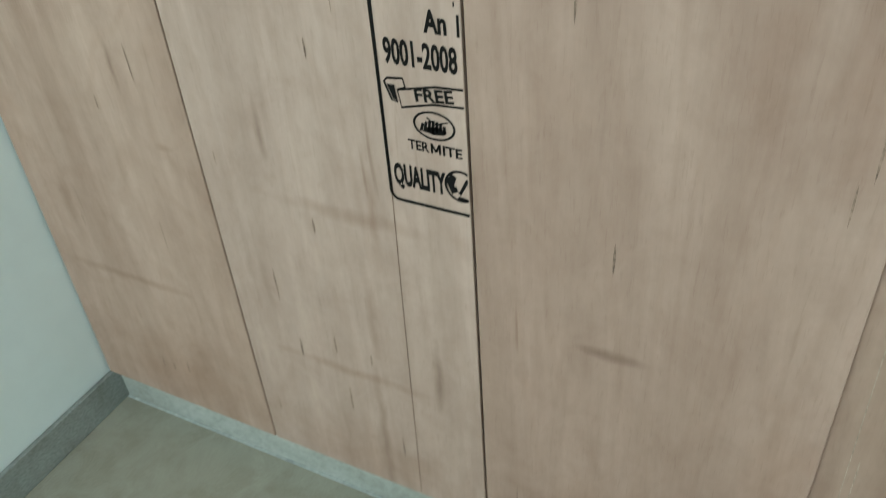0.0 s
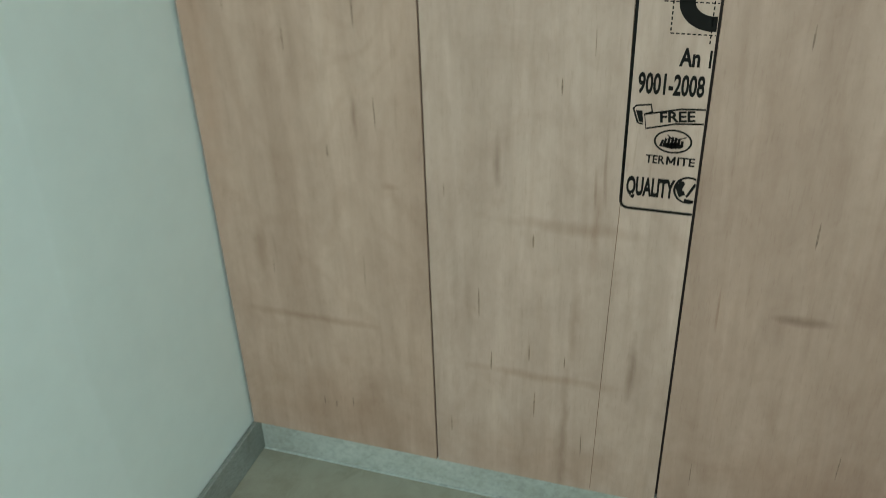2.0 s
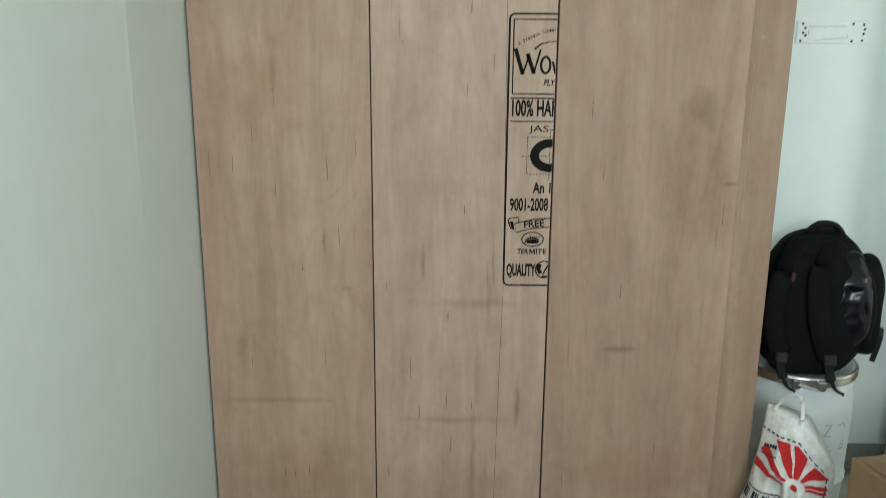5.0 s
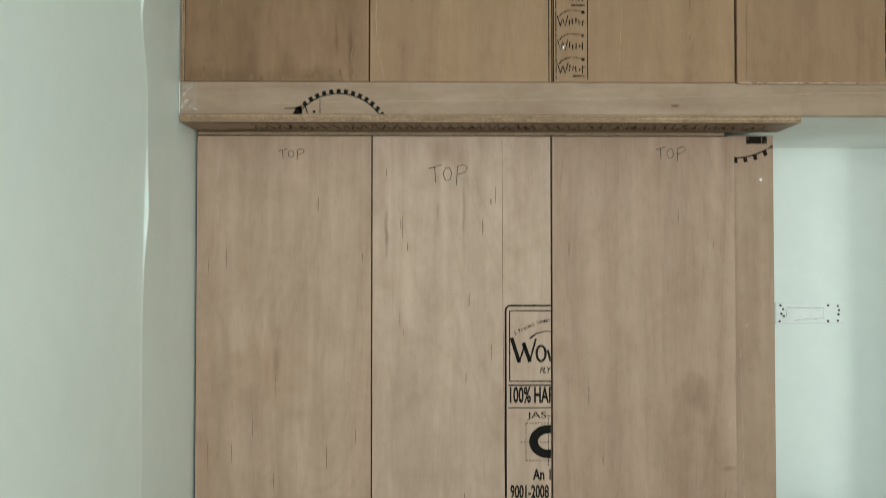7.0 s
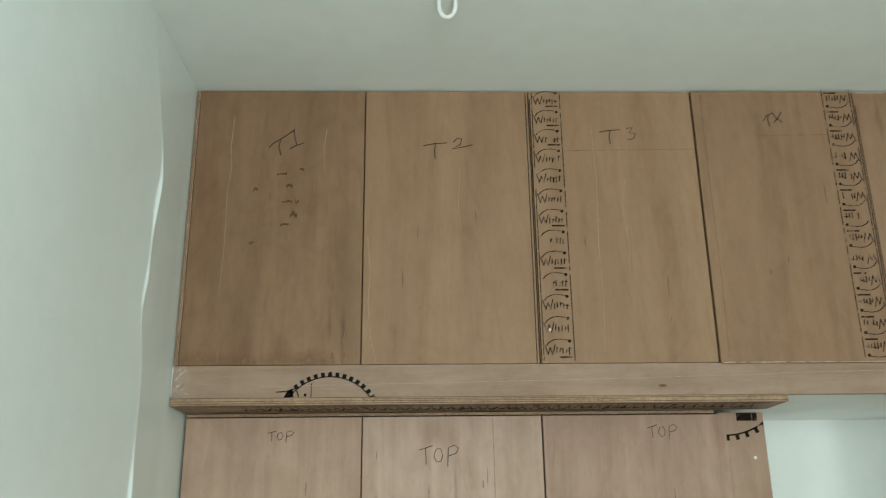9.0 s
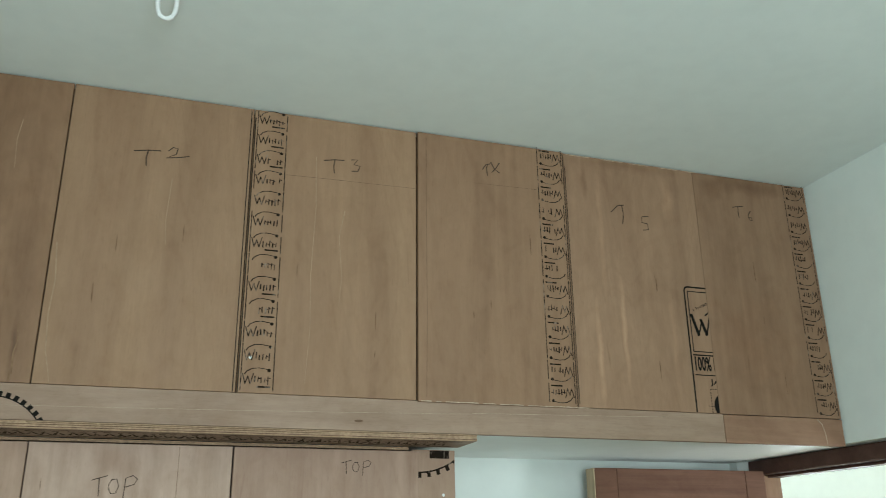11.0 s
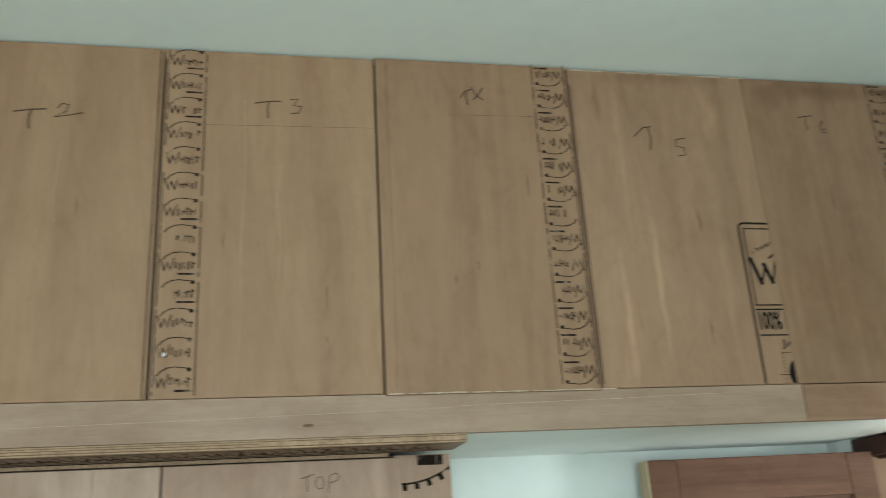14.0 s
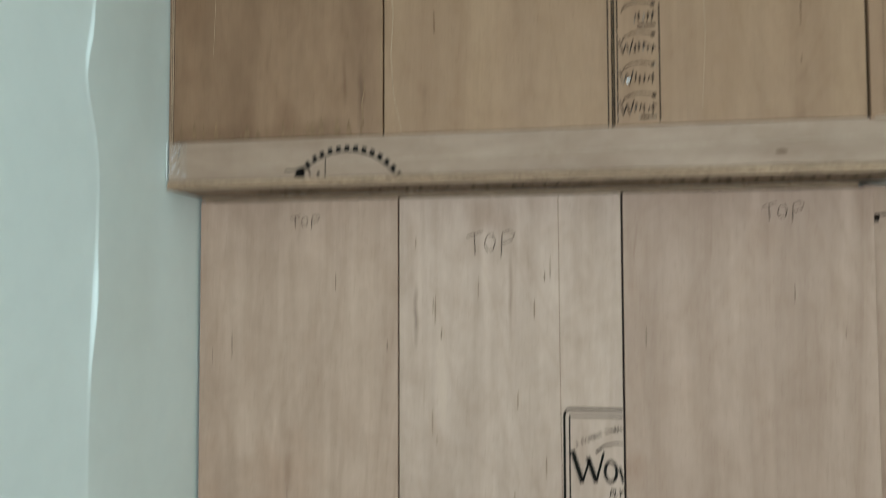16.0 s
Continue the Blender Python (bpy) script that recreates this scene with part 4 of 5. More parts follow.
# toothed arc printed on the fascia
p = Print()
ac, ar = (0.416, 2.0065), 0.137
p.arc(*ac, ar - 0.006, ar - 0.006, 0.003, 34, 146)
for i in range(15):
    a = radians(34 + i * 8)
    x, z = ac[0] + ar * math.cos(a), ac[1] + ar * math.sin(a)
    p.stroke([(x - 0.006 * math.cos(a), z - 0.006 * math.sin(a)), (x + 0.006 * math.cos(a), z + 0.006 * math.sin(a))], 0.0105)
p.bar(0.3665, 2.084, 0.3685, 2.121)
p.stroke([(0.275, 2.098), (0.3, 2.099), (0.325, 2.106)], 0.003)
p.poly([(0.298, 2.084), (0.322, 2.084), (0.318, 2.104), (0.304, 2.1)])
p.disc(0.352, 2.09, 0.004, 0.004)
p.stroke([(0.335, 2.085), (0.329, 2.104)], 0.003)
p.clip("v", 2.0835, False)
p.lay("ink_stamp", INK, fascia, front(LY), "black toothed arc print")

# crumpled clear film on the fascia end
bm = bmesh.new()
rng = random.Random(12)
grid = [[bm.verts.new((0.004 + 0.045 * i / 6, LY - 0.002 - rng.uniform(0, 0.006), 2.084 + 0.082 * j / 8)) for i in range(7)] for j in range(9)]
for j in range(8):
    for i in range(6):
        bm.faces.new((grid[j][i], grid[j][i + 1], grid[j + 1][i + 1], grid[j + 1][i]))
film = part("film_scrap", bm, FILM, loft, "scrap of crumpled clear film")
# white strokes painted for the shine along the film's creases
p = Print()
rng = random.Random(31)
for _ in range(16):
    u, v, a = rng.uniform(0.008, 0.04), rng.uniform(2.09, 2.155), rng.uniform(-0.4, 2.2)
    q = rng.uniform(0.004, 0.014)
    p.stroke([(u, v), (u + q * math.cos(a), v + q * math.sin(a))], rng.uniform(0.0006, 0.0018), 0.0004)
p.stroke([(0.004, 2.085), (0.004, 2.166)], 0.002)
p.lay("film_crease", WHITE, film, front(LY - 0.0085), "white strokes painted as glints on the film's creases")

# ---- doorway: frame, leaf and the hall beyond ----
door_frame = thing("door_frame", "dark brown wooden door frame set into the wall", "door frame", (2.99, 0, 0))
part("head", cube_bm(2.955, W + 0.15, DY0 + 0.002, DY1 - 0.002, 2.036, DZ - 0.003, bevel=0.003), FRAMEWOOD, door_frame)
part("rebate", cube_bm(2.995, W + 0.148, DY0 + 0.0555, DY1 - 0.0555, 2.027, 2.0355, bevel=0.002), FRAMEWOOD, door_frame)
part("jamb", cube_bm(2.955, W + 0.15, DY1 - 0.055, DY1 - 0.002, 0, 2.036, bevel=0.003), JAMBWOOD, door_frame, "paler wooden jamb")
part("jamb", cube_bm(2.955, W + 0.15, DY0 + 0.002, DY0 + 0.055, 0, 2.036, bevel=0.003), FRAMEWOOD, door_frame)

leaf = thing("door_leaf", "red brown wooden panel door, standing open against alcove", "door", (2.95, 0.34, 0))
LX0, LX1, LF, LZ = 2.246, 2.948, 0.318, 2.047
part("stile", cube_bm(LX0 + 0.0, LX0 + 0.085, LF, LF + 0.058, 0.012, LZ, bevel=0.002), DOORWOOD, leaf)
part("stile", cube_bm(LX1 - 0.085, LX1, LF, LF + 0.058, 0.012, LZ, bevel=0.002), DOORWOOD, leaf)
part("edge_band", cube_bm(LX0 - 0.004, LX0 - 0.0005, LF + 0.001, LF + 0.057, 0.012, LZ - 0.001), EDGEWOOD, leaf, "pale wooden edge")
for z0, z1 in ((1.93, LZ), (0.95, 1.07), (0.012, 0.16)):
    part("rail", cube_bm(LX0 + 0.0855, LX1 - 0.0855, LF, LF + 0.058, z0, z1, bevel=0.002), DOORWOOD, leaf)
for z0, z1 in ((1.0705, 1.9295), (0.1605, 0.9495)):
    bm = bmesh.new()
    block(bm, LX0 + 0.086, LX1 - 0.086, LF + 0.01, LF + 0.048, z0, z1)
    block(bm, LX0 + 0.125, LX1 - 0.125, LF + 0.004, LF + 0.0095, z0 + 0.04, z1 - 0.04, bevel=0.003)
    part("panel", bm, DOORWOOD, leaf)
bm = bmesh.new()
block(bm, LX0 + 0.025, LX0 + 0.06, LF - 0.006, LF - 0.0005, 0.95, 1.12, bevel=0.002)
handle = part("handle", bm, STEEL, leaf, "steel handle plate")

# the hall: a room beyond the doorway with a window facing the same way as the wardrobe
HX, HN, HS = 6.3, 2.45, -2.0
HX0, HX1, HZ0, HZ1 = 4.775, 5.78, 0.95, 2.085
solid("wall_hall", cube_bm(HX, HX + 0.15, HS - 0.15, HN + 0.15, 0, TOP), HALLPAINT, "cream white hall wall beyond the doorway", "wall", "structure")
bm = bmesh.new()
block(bm, W + 0.15, HX0, HN, HN + 0.15, 0, TOP)
block(bm, HX1, HX, HN, HN + 0.15, 0, TOP)
block(bm, HX0, HX1, HN, HN + 0.15, 0, HZ0)
block(bm, HX0, HX1, HN, HN + 0.15, HZ1, TOP)
solid("wall_hall_north", bm, HALLPAINT, "cream white hall wall with a teak window", "wall", "structure")
# south wall out of view; its opening is added for the hall lamp
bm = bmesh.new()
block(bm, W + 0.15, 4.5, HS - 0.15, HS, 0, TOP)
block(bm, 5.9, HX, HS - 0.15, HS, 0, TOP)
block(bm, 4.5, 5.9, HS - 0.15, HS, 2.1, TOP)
solid("wall_hall_south", bm, HALLPAINT, "unseen cream white hall wall, opening added for a lamp", "wall", "structure")
solid("wall_hall_west", cube_bm(W, W + 0.15, BACK + 0.15, HN, 0, TOP), HALLPAINT, "cream white hall side wall", "wall", "structure")
bm = bmesh.new()
block(bm, HX0, HX0 + 0.075, HN - 0.02, HN + 0.06, HZ0, HZ1, bevel=0.004)
block(bm, HX1 - 0.075, HX1, HN - 0.02, HN + 0.06, HZ0, HZ1, bevel=0.004)
block(bm, HX0 + 0.075, HX1 - 0.075, HN - 0.018, HN + 0.058, HZ1 - 0.075, HZ1, bevel=0.004)
block(bm, HX0 + 0.075, HX1 - 0.075, HN - 0.018, HN + 0.058, HZ0, HZ0 + 0.075, bevel=0.004)
window_2 = tagged(new("window_2", mesh_of("window_2", bm, TEAK)), "pale teak window frame in the hall wall", "window", "", "structure")
for k in range(6):
    x = HX0 + 0.17 + k * 0.133
    bm = bmesh.new()
    tube(bm, [(x, HN + 0.09, HZ0), (x, HN + 0.09, HZ1)], 0.006, 8)
    part("grille_bar", bm, FRAMEWOOD, window_2)
bm = bmesh.new()
n_c = 120
cols = [[bm.verts.new((HX0 - 0.05 + (HX1 - HX0 + 0.1) * i / n_c, HN + 0.13 + 0.014 * math.sin(i * 0.8) + 0.006 * math.sin(i * 0.23), z)) for i in range(n_c + 1)] for z in (HZ0 - 0.1, HZ1 + 0.05)]
for i in range(n_c):
    bm.faces.new((cols[0][i], cols[0][i + 1], cols[1][i + 1], cols[1][i]))
solid("hall_curtain", bm, CLOTH, "pale blue gathered curtain behind the hall window", "curtain", "", True)

# ---- alcove: drum, backpack, sack, box ----
DC = (1.85, 0.266)
drum = thing("plastic_drum", "milky white plastic drum with steel clamp ring", "drum", (DC[0], DC[1], 0))
bm = bmesh.new()
rings = lathe(bm, [(0.155, 0.0), (0.168, 0.004), (0.174, 0.02), (0.178, 0.12), (0.183, 0.125), (0.183, 0.135), (0.178, 0.14), (0.181, 0.36), (0.18, 0.40), (0.172, 0.45), (0.17, 0.484)], (*DC, 0))
bm.faces.new(rings[0])
bm.faces.new(rings[-1])
part("body", bm, DRUM, drum, "", True)
bm = bmesh.new()
rings = lathe(bm, [(0.172, 0.485), (0.174, 0.502), (0.166, 0.506), (0.154, 0.486), (0.05, 0.486)], (*DC, 0))
bm.faces.new(rings[0])
bm.faces.new(rings[-1])
part("lid", bm, DRUM, drum, "", True)
bm = bmesh.new()
rings = lathe(bm, [(0.175, 0.474), (0.181, 0.477), (0.183, 0.483), (0.180, 0.490), (0.183, 0.497), (0.181, 0.506), (0.175, 0.508), (0.1752, 0.474)], (*DC, 0), 64)
ring = part("clamp_ring", bm, STEEL, drum, "bright steel clamp ring", True)
bm = bmesh.new()
a0 = radians(-112)
tube(bm, spline([(DC[0] + 0.192 * math.cos(a0 + k * 0.1), DC[1] + 0.192 * math.sin(a0 + k * 0.1), 0.488 - 0.004 * k) for k in range(5)], 4), 0.006, 8, 0.6)
part("lever", bm, STEEL, ring)
for k in (0, 4):
    ang = a0 + k * 0.1
    bm = bmesh.new()
    pillow(bm, (DC[0] + 0.188 * math.cos(ang), DC[1] + 0.188 * math.sin(ang), 0.486), (0.026, 0.022, 0.03), 0.4, 10, 6)
    part("hinge", bm, STEEL, ring)
p = Print()
p.stroke([(-0.045, 0.02), (-0.02, 0.02), (-0.045, -0.02), (-0.02, -0.02)], 0.006)
p.stroke([(0.01, 0.01), (0.03, 0.02), (0.045, 0.0)], 0.005)
for k in range(3):
    p.bar(-0.05 + k * 0.012, -0.05 - 0.012 * k, 0.05, -0.046 - 0.012 * k)
p.lay("embossed_print", FAINT, drum, lambda u, v: Vector((DC[0] + 0.1825 * math.cos(-1.15 + u / 0.19), DC[1] + 0.1825 * math.sin(-1.15 + u / 0.19), 0.33 + v)), "faint grey printed marks", "stuff")

# backpack on the drum, turned a little, leaning on the wall
BP = (1.866, 0.205, 0.489)
bag = thing("backpack", "black nylon backpack standing on the white drum", "backpack", BP)
bt = Matrix.Translation(BP) @ Matrix.Rotation(radians(-8), 4, "Z") @ Matrix.Rotation(radians(-4), 4, "X")


def bag_part(name, bm, material, label="", smooth=True, parent=None):
    bmesh.ops.transform(bm, matrix=bt, verts=bm.verts)
    return part(name, bm, material, parent or bag, label, smooth)


bm = bmesh.new()
pillow(bm, (-0.002, 0.03, 0.225), (0.36, 0.2, 0.45), 0.62, 44, 30, 0.022, 0.24)
body = bag_part("body", bm, BLACKCLOTH)
bm = bmesh.new()
pillow(bm, (-0.03, -0.068, 0.2), (0.27, 0.085, 0.39), 0.6, 30, 22, 0.018, 0.2)
bag_part("back_pad", bm, BLACKCLOTH)
bm = bmesh.new()
pillow(bm, (0.076, -0.02, 0.245), (0.165, 0.175, 0.31), 0.7, 84, 64, 0.014, 0.3)
for v in bm.verts:
    near = max(0.0, 1 - (v.co - Vector((0.09, -0.1, 0.27))).length / 0.1)
    q = v.co * 22
    crease = 1 - 2.6 * abs(noise.noise(Vector((q.x * 1.1 + q.z * 0.8, q.y * 0.4, q.z * 0.7 - q.x))))
    v.co.y -= near * (0.016 * max(0.0, crease) + 0.006 * noise.noise(q * 1.9))
bag_part("side_panel", bm, BLACKSHINE, "glossy coated black panel")
bm = bmesh.new()
pillow(bm, (0.15, 0.02, 0.215), (0.09, 0.16, 0.33), 0.6, 26, 20, 0.016, 0.18)
bag_part("side_pocket", bm, BLACKCLOTH)
for x, pts in ((0, [(-0.05, -0.01, 0.435), (-0.1, -0.075, 0.395), (-0.14, -0.115, 0.3), (-0.15, -0.12, 0.18), (-0.12, -0.11, 0.08)]),
               (1, [(0.02, -0.02, 0.44), (-0.005, -0.095, 0.40), (-0.035, -0.13, 0.31), (-0.02, -0.132, 0.18), (0.02, -0.115, 0.07)])):
    bm = bmesh.new()
    tube(bm, spline(pts, 8), 0.032, 12, 0.36)
    strap = bag_part("shoulder_strap", bm, BLACKCLOTH, "padded black shoulder strap")
    end = pts[-1]
    bm = bmesh.new()
    tube(bm, spline([end, (end[0] + 0.004, end[1] - 0.006, 0.03), (end[0] + 0.02, end[1] - 0.02, -0.015), (end[0] + 0.045, end[1] - 0.03, -0.03)], 6), 0.014, 8, 0.2)
    bag_part("webbing", bm, STRAP, "", True, strap)
    bm = bmesh.new()
    block(bm, end[0] - 0.018, end[0] + 0.018, end[1] - 0.022, end[1] - 0.008, 0.055, 0.088, 0.004)
    bag_part("buckle", bm, GREYPLASTIC, "", False, strap)
bm = bmesh.new()
tube(bm, spline([(-0.05, 0.0, 0.42), (-0.04, -0.01, 0.455), (-0.012, -0.016, 0.474), (0.03, -0.014, 0.468), (0.058, -0.004, 0.43), (0.07, 0.005, 0.38)], 8), 0.017, 12, 0.55)
bag_part("handle", bm, STRAP, "padded black carrying handle")
bm = bmesh.new()
pillow(bm, (-0.015, -0.045, 0.395), (0.17, 0.085, 0.1), 0.6, 24, 16, 0.012, 0.3)
bag_part("yoke", bm, BLACKCLOTH)
bm = bmesh.new()
tube(bm, spline([(0.05, 0.0, 0.41), (0.1, -0.03, 0.38), (0.135, -0.07, 0.32), (0.15, -0.085, 0.22), (0.14, -0.085, 0.13)], 8), 0.0025, 6, 0.7)
bag_part("zip", bm, STRAP, "black zip line")
bm = bmesh.new()
block(bm, -0.132, -0.12, -0.135, -0.124, 0.305, 0.332, 0.003, m=Matrix.Rotation(radians(3), 4, "Y"))
bag_part("label_tag", bm, TAG, "small dark red tag", False)
bm = bmesh.new()
tube(bm, spline([(0.185, 0.02, 0.16), (0.2, 0.0, 0.13), (0.192, -0.01, 0.09), (0.18, -0.01, 0.04)], 6), 0.009, 8, 0.25)
bag_part("webbing", bm, STRAP)
bm = bmesh.new()
block(bm, 0.188, 0.207, -0.012, 0.012, 0.125, 0.15, 0.004)
bag_part("buckle", bm, GREYPLASTIC, "", False)

# printed sack leaning against wardrobe and drum
sack = thing("cement_sack", "white woven sack, red sunburst print, slumped at wardrobe", "sack", (1.63, -0.13, 0))
SA, SB = Vector((1.484, -0.03, 0.0)), Vector((1.79, -0.27, 0.0))
SD = (SB - SA).normalized()
SN = Vector((SD.y, -SD.x, 0))
SL = (-0.008, 0.082, 0.116, 0.132, 0.14)
SR = (0.368, 0.36, 0.348, 0.345, 0.342)


def along(table, v):
    k = min(max(v, 0), 1) * (len(table) - 1)
    i = min(int(k), len(table) - 2)
    return table[i] + (table[i + 1] - table[i]) * (k - i)


def sack_at(u, v, side=1, lift=0.0):
    """A point of the sack's face; u across, v up; side -1 is its back."""
    s = along(SL, v) * (1 - u) + along(SR, v) * u
    k = min(1.0, max(0.0, (v - 0.5) / 0.5))
    z = 0.004 + v * (0.49 - 0.035 * u) - 0.11 * max(0.0, (u - 0.55) / 0.45) * k * k * (3 - 2 * k)
    puff = 0.072 * (max(0.0, math.sin(math.pi * u)) ** 0.6) * (0.22 + 0.78 * math.sin(math.pi * min(0.98, 0.12 + 0.8 * v)))
    crease = 1 - abs(noise.noise(Vector((u * 3.2 + v * 1.5, v * 3.4 - u, 7.0)))) * 3
    fold = 0.03 * noise.noise(Vector((u * 4, v * 5, 1.0))) + 0.019 * noise.noise(Vector((u * 9, v * 8, 4.0))) + 0.018 * max(0.0, crease) + 0.005 * (1 - 3 * abs(noise.noise(Vector((u * 7 - v * 3, v * 9 + u * 2, 2.0)))))
    fold *= math.sin(math.pi * min(1, max(0, u))) * math.sin(math.pi * min(1, max(0.0, v)))
    depth = -0.02 - 0.05 * v + side * puff + fold + lift
    return SA + SD * s + Vector((0, 0, z)) + SN * depth


bm = bmesh.new()
NU, NV = 44, 52
gf = [[bm.verts.new(sack_at(i / NU, j / NV)) for i in range(NU + 1)] for j in range(NV + 1)]
gb2 = [[bm.verts.new(sack_at(i / NU, j / NV, -1)) for i in range(NU + 1)] for j in range(NV + 1)]
for g in (gf, gb2):
    for j in range(NV):
        for i in range(NU):
            bm.faces.new((g[j][i], g[j][i + 1], g[j + 1][i + 1], g[j + 1][i]))
bmesh.ops.remove_doubles(bm, verts=bm.verts, dist=2e-4)
for j, k in ((0, 0), (NV, 0)):
    for i in range(NU):
        q = [v for v in (gf[j][i], gf[j][i + 1], gb2[j][i + 1], gb2[j][i]) if v.is_valid]
        if len(set(q)) >= 3:
            bm.faces.new(list(dict.fromkeys(q)))
part("bag", bm, SACK, sack, "", True)
bm = bmesh.new()
tube(bm, spline([sack_at(0.12, 0.98), sack_at(0.2, 1.06), sack_at(0.36, 1.13), sack_at(0.47, 1.12), sack_at(0.52, 1.03), sack_at(0.5, 0.98)], 6), 0.007, 8, 0.6)
part("carry_loop", bm, SACK, sack, "", True)


def on_sack(u, v):
    return sack_at(u, v + 0.05 * (u - 0.4), 1, 0.0042)


p = Print()
p.dashes((0.02, 0.885), (0.9, 0.885), 0.010, 0.045, 0.03)
p.dashes((0.93, 0.06), (0.93, 0.85), 0.014, 0.04, 0.028)
p.dashes((0.45, 0.045), (0.93, 0.045), 0.012, 0.05, 0.03)
p.stroke([(0.03 + 0.1 * k, 0.53) for k in range(9)], 0.008)
p.stroke([(0.05 + 0.1 * k, 0.43) for k in range(9)], 0.006)
# the name as plain dark shapes
for k, w in ((0.02, 0.08), (0.14, 0.1), (0.27, 0.09), (0.39, 0.11), (0.6, 0.11), (0.74, 0.1)):
    for q0, q1 in ((0.0, 0.34), (0.46, 0.62), (0.72, 0.84)):
        p.bar(k + w * q0, 0.452, k + w * q1, 0.516)
p.text("ARKLING WHITE WASH", 0.05, 0.372, 0.9, 0.412, 0.03)
for a, b2, v in ((0.2, 0.7, 0.285), (0.24, 0.62, 0.25), (0.28, 0.8, 0.225)):
    p.dashes((a, v), (b2, v), 0.012, 0.05, 0.02)
p.stroke([(0.18, 0.3), (0.72, 0.3), (0.72, 0.265), (0.18, 0.265), (0.18, 0.3)], 0.004)
p.stroke([(0.06, 0.05), (0.1, 0.11), (0.12, 0.04), (0.05, 0.08)], 0.012)
p.dashes((0.1, 0.79), (0.3, 0.82), 0.022, 0.03, 0.012)
p.stroke([(0.08, 0.74), (0.32, 0.77)], 0.006)
p.lay("black_print", INK_BLUE, sack, on_sack, "black printed lines and blocks", "stuff")
p = Print()
p.disc(0.62, 0.642, 0.04, 0.024)
for k in range(7):
    a0, a1 = radians(-2 + k * 28 + (4, -3, 2, 0, -2, 3, 0)[k]), radians(12 + k * 28 + (5, 0, 4, 6, 1, 2, -3)[k])
    for i in range(9):
        r0, r1 = 0.2 + 0.8 * i / 9, 0.2 + 0.8 * (i + 1) / 9
        for q in range(4):
            b0, b1 = a0 + (a1 - a0) * q / 4, a0 + (a1 - a0) * (q + 1) / 4
            p.poly([(0.62 + 0.62 * r * math.cos(a), 0.64 + 0.27 * r * math.sin(a)) for r, a in ((r0, b0), (r1, b0), (r1, b1), (r0, b1))])
p.clip("u", 0.95)
p.clip("u", 0.03, False)
p.clip("v", 0.865)
p.lay("red_print", INK_RED, sack, on_sack, "red sunburst print")
p = Print()
p.dashes((0.14, 0.335), (0.72, 0.335), 0.022, 0.05, 0.016)
p.dashes((0.2, 0.16), (0.88, 0.16), 0.022, 0.045, 0.014)
p.dashes((0.45, 0.115), (0.86, 0.115), 0.014, 0.03, 0.012)
p.lay("pink_print", INK_PINK, sack, on_sack, "pink printed bars", "stuff")

# cardboard box with open flaps
box = thing("cardboard_box", "brown cardboard carton with flaps open, on floor", "box", (1.95, -0.7, 0))
bx = Matrix.Translation((1.692, -0.462, 0)) @ Matrix.Rotation(radians(10), 4, "Z")
BW, BD, BH, T = 0.44, 0.5, 0.535, 0.005


def box_part(name, *a, m=None):
    bm = cube_bm(*a, bevel=0.0015)
    bmesh.ops.transform(bm, matrix=bx @ m if m else bx, verts=bm.verts)
    return part(name, bm, CARD, box)


side = box_part("side", 0, T, -BD, 0, 0, BH)
box_part("side", BW - T, BW, -BD, 0, 0, BH)
box_part("side", T, BW - T, -T, 0, 0, BH)
box_part("side", T, BW - T, -BD, -BD + T, 0, BH)
box_part("base", T, BW - T, -BD + T, -T, 0.002, 0.007)
box_part("flap", -0.0, T, -BD + 0.01, -0.01, 0, 0.2, m=Matrix.Translation((0.001, 0, BH)) @ Matrix.Rotation(radians(84), 4, "Y"))
box_part("flap", 0.0, T, -BD + 0.01, -0.01, 0, 0.21, m=Matrix.Translation((BW - T, 0, BH)) @ Matrix.Rotation(radians(-80), 4, "Y"))
box_part("flap", 0.01, BW - 0.01, -T, 0, 0, 0.2, m=Matrix.Translation((0, 0.0, BH)) @ Matrix.Rotation(radians(83), 4, "X"))
p = Print()
for k in range(3):
    p.bar(-0.3 + 0.05 * k, 0.06 - 0.004 * k, -0.265 + 0.05 * k, 0.1)
p.lay("print_mark", STAIN, side, lambda u, v: bx @ Vector((-0.001, u, v)), "faded printed marks", "stuff")

# ---- small things ----
# plywood sheet lying on the floor
board = thing("plywood_offcut", "pale pink plywood sheet lying on the floor", "board", (0.7, -1.0, 0))
part("sheet", cube_bm(0.04, 1.62, -1.13, -0.66, 0.001, 0.019, bevel=0.0012, m=Matrix.Translation((0.03, -0.662, 0)) @ Matrix.Rotation(radians(1.5), 4, "Z") @ Matrix.Translation((-0.03, 0.662, 0))),
     PLY_A, board)

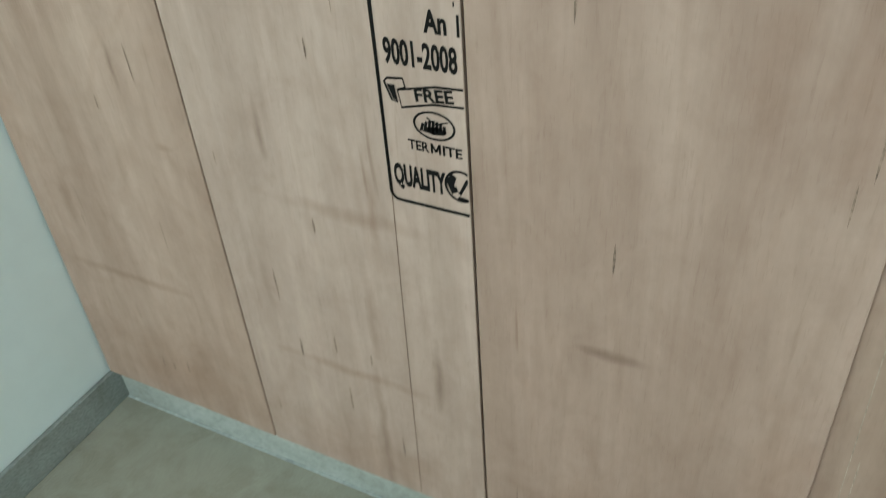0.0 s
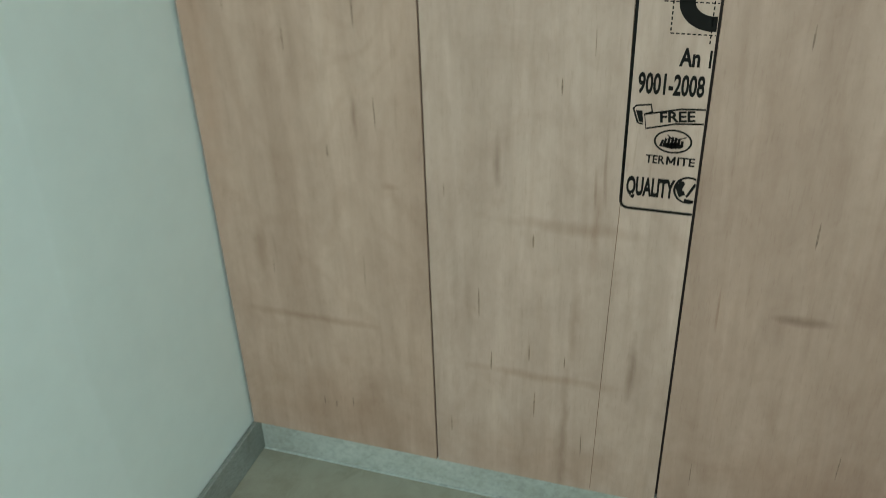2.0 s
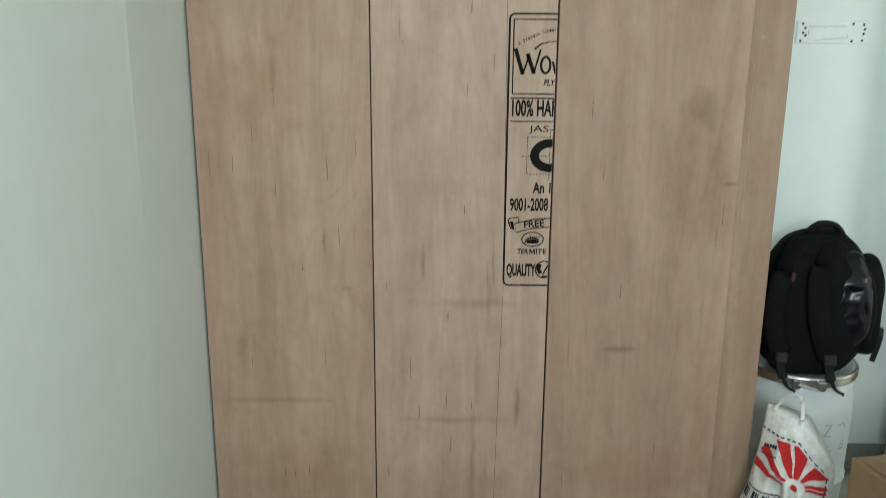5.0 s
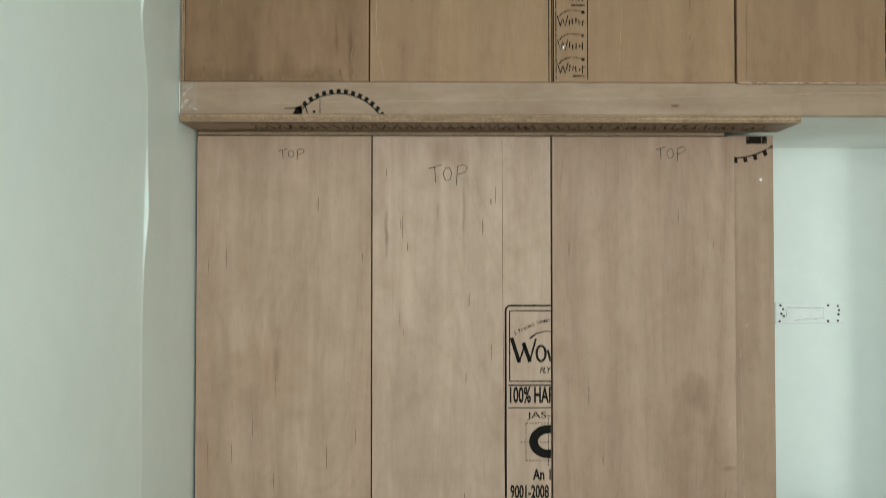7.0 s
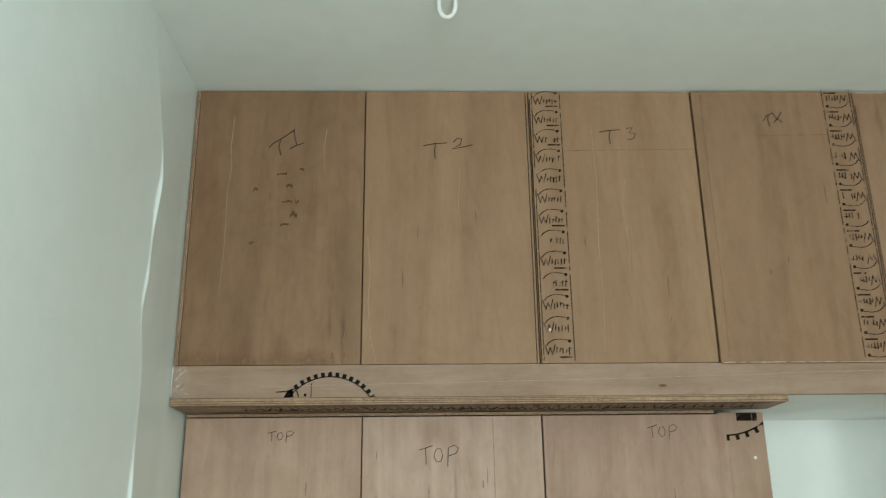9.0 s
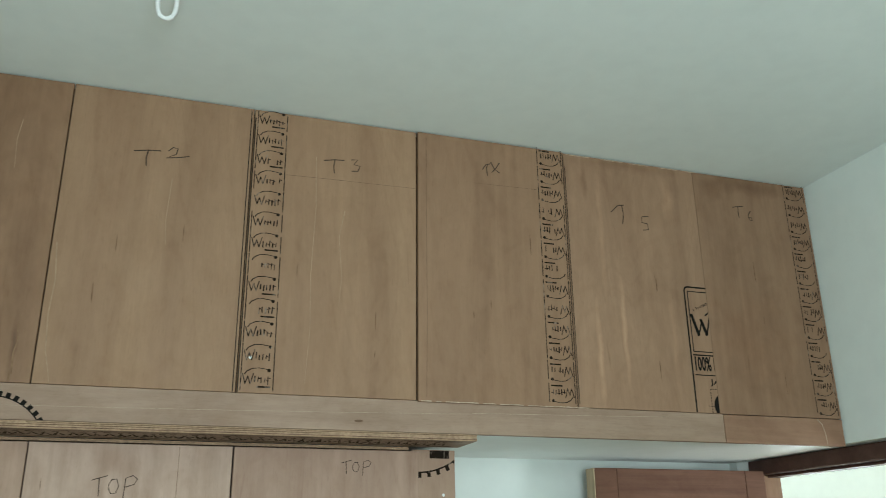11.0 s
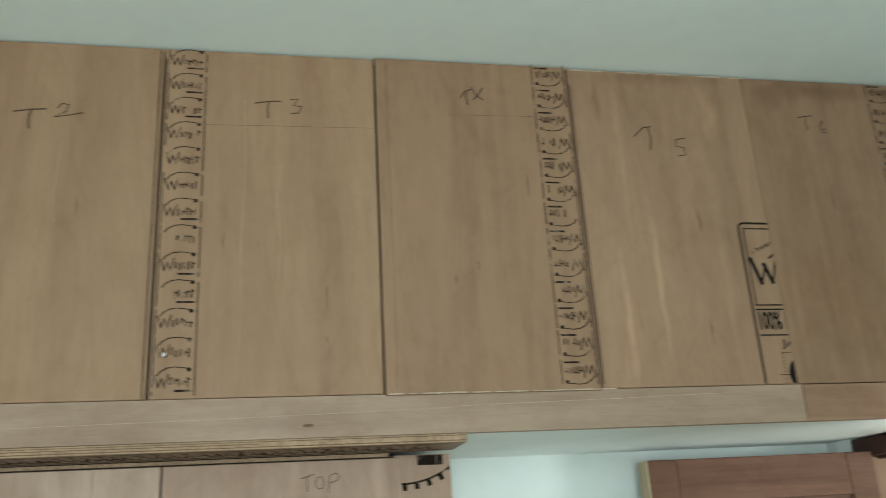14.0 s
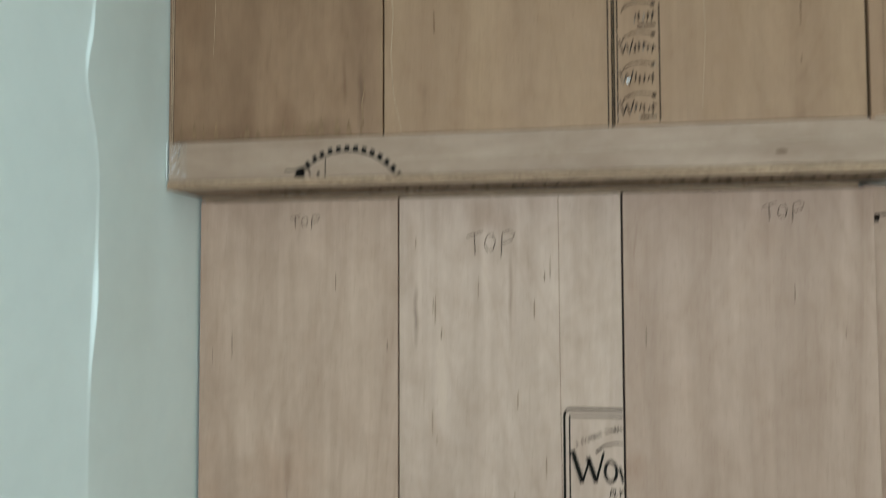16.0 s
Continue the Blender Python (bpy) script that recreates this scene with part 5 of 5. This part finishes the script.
# ceiling hook
hook = thing("ceiling_hook", "white painted iron ceiling hook for a fan", "hook", (0.70, -0.60, TOP))
bm = bmesh.new()
lathe(bm, [(0.0005, 0.0), (0.013, 0.0), (0.011, -0.002), (0.006, -0.003), (0.0005, -0.003)], (0.69, -0.635, TOP), 20)
part("rose", bm, CEIL, hook, "ceiling-coloured plaster rose", True)
bm = bmesh.new()
tube(bm, spline([(0.702, -0.625, TOP + 0.004), (0.702, -0.625, TOP - 0.03), (0.708, -0.625, TOP - 0.052), (0.722, -0.625, TOP - 0.06), (0.736, -0.625, TOP - 0.052), (0.742, -0.625, TOP - 0.03), (0.742, -0.625, TOP + 0.004)], 6), 0.0055, 10)
part("loop", bm, WHITE, hook, "", True)

# switch box outline on the alcove wall
plate = thing("switch_plate", "white switch box cover with dark screw holes", "switch plate", (1.92, BACK, 1.53))
part("cover", cube_bm(1.808, 2.04, BACK - 0.005, BACK - 0.0005, 1.497, 1.567, bevel=0.002), PLATE, plate)
p = Print()
for u, v in ((1.825, 1.558), (1.822, 1.505), (1.834, 1.545), (1.828, 1.53), (1.836, 1.522), (1.985, 1.558), (2.018, 1.556), (1.985, 1.505), (2.022, 1.542), (2.02, 1.528), (2.018, 1.507)):
    p.disc(u, v, 0.0043, 0.0043, 8)
p.lay("screw_hole", DARK, plate, front(BACK - 0.005), "dark screw holes", "stuff")
p = Print()
p.stroke([(1.845, 1.52), (1.845, 1.55), (1.97, 1.55), (1.97, 1.515), (1.87, 1.508)], 0.001)
p.lay("pencil_line", GREYPLASTIC, plate, front(BACK - 0.005))

# grit on the floor
for i, (x, y, r) in enumerate(((1.373, -0.033, 0.006), (0.745, -0.601, 0.008), (0.36, -0.42, 0.004), (0.98, -0.28, 0.003), (1.15, -0.3, 0.0035))):
    bm = bmesh.new()
    pillow(bm, (x, y, r * 0.35), (r * 2, r * 1.4, r * 0.8), 0.8, 8, 5, r * 0.3)
    g = new("floor_crumb", mesh_of("floor_crumb", bm, CHALK if i == 1 else DARK))
    tagged(g, "pale wood chip lying on the stone floor" if i == 1 else "dark crumb of dirt on the stone floor", "crumb", "floor crumbs")
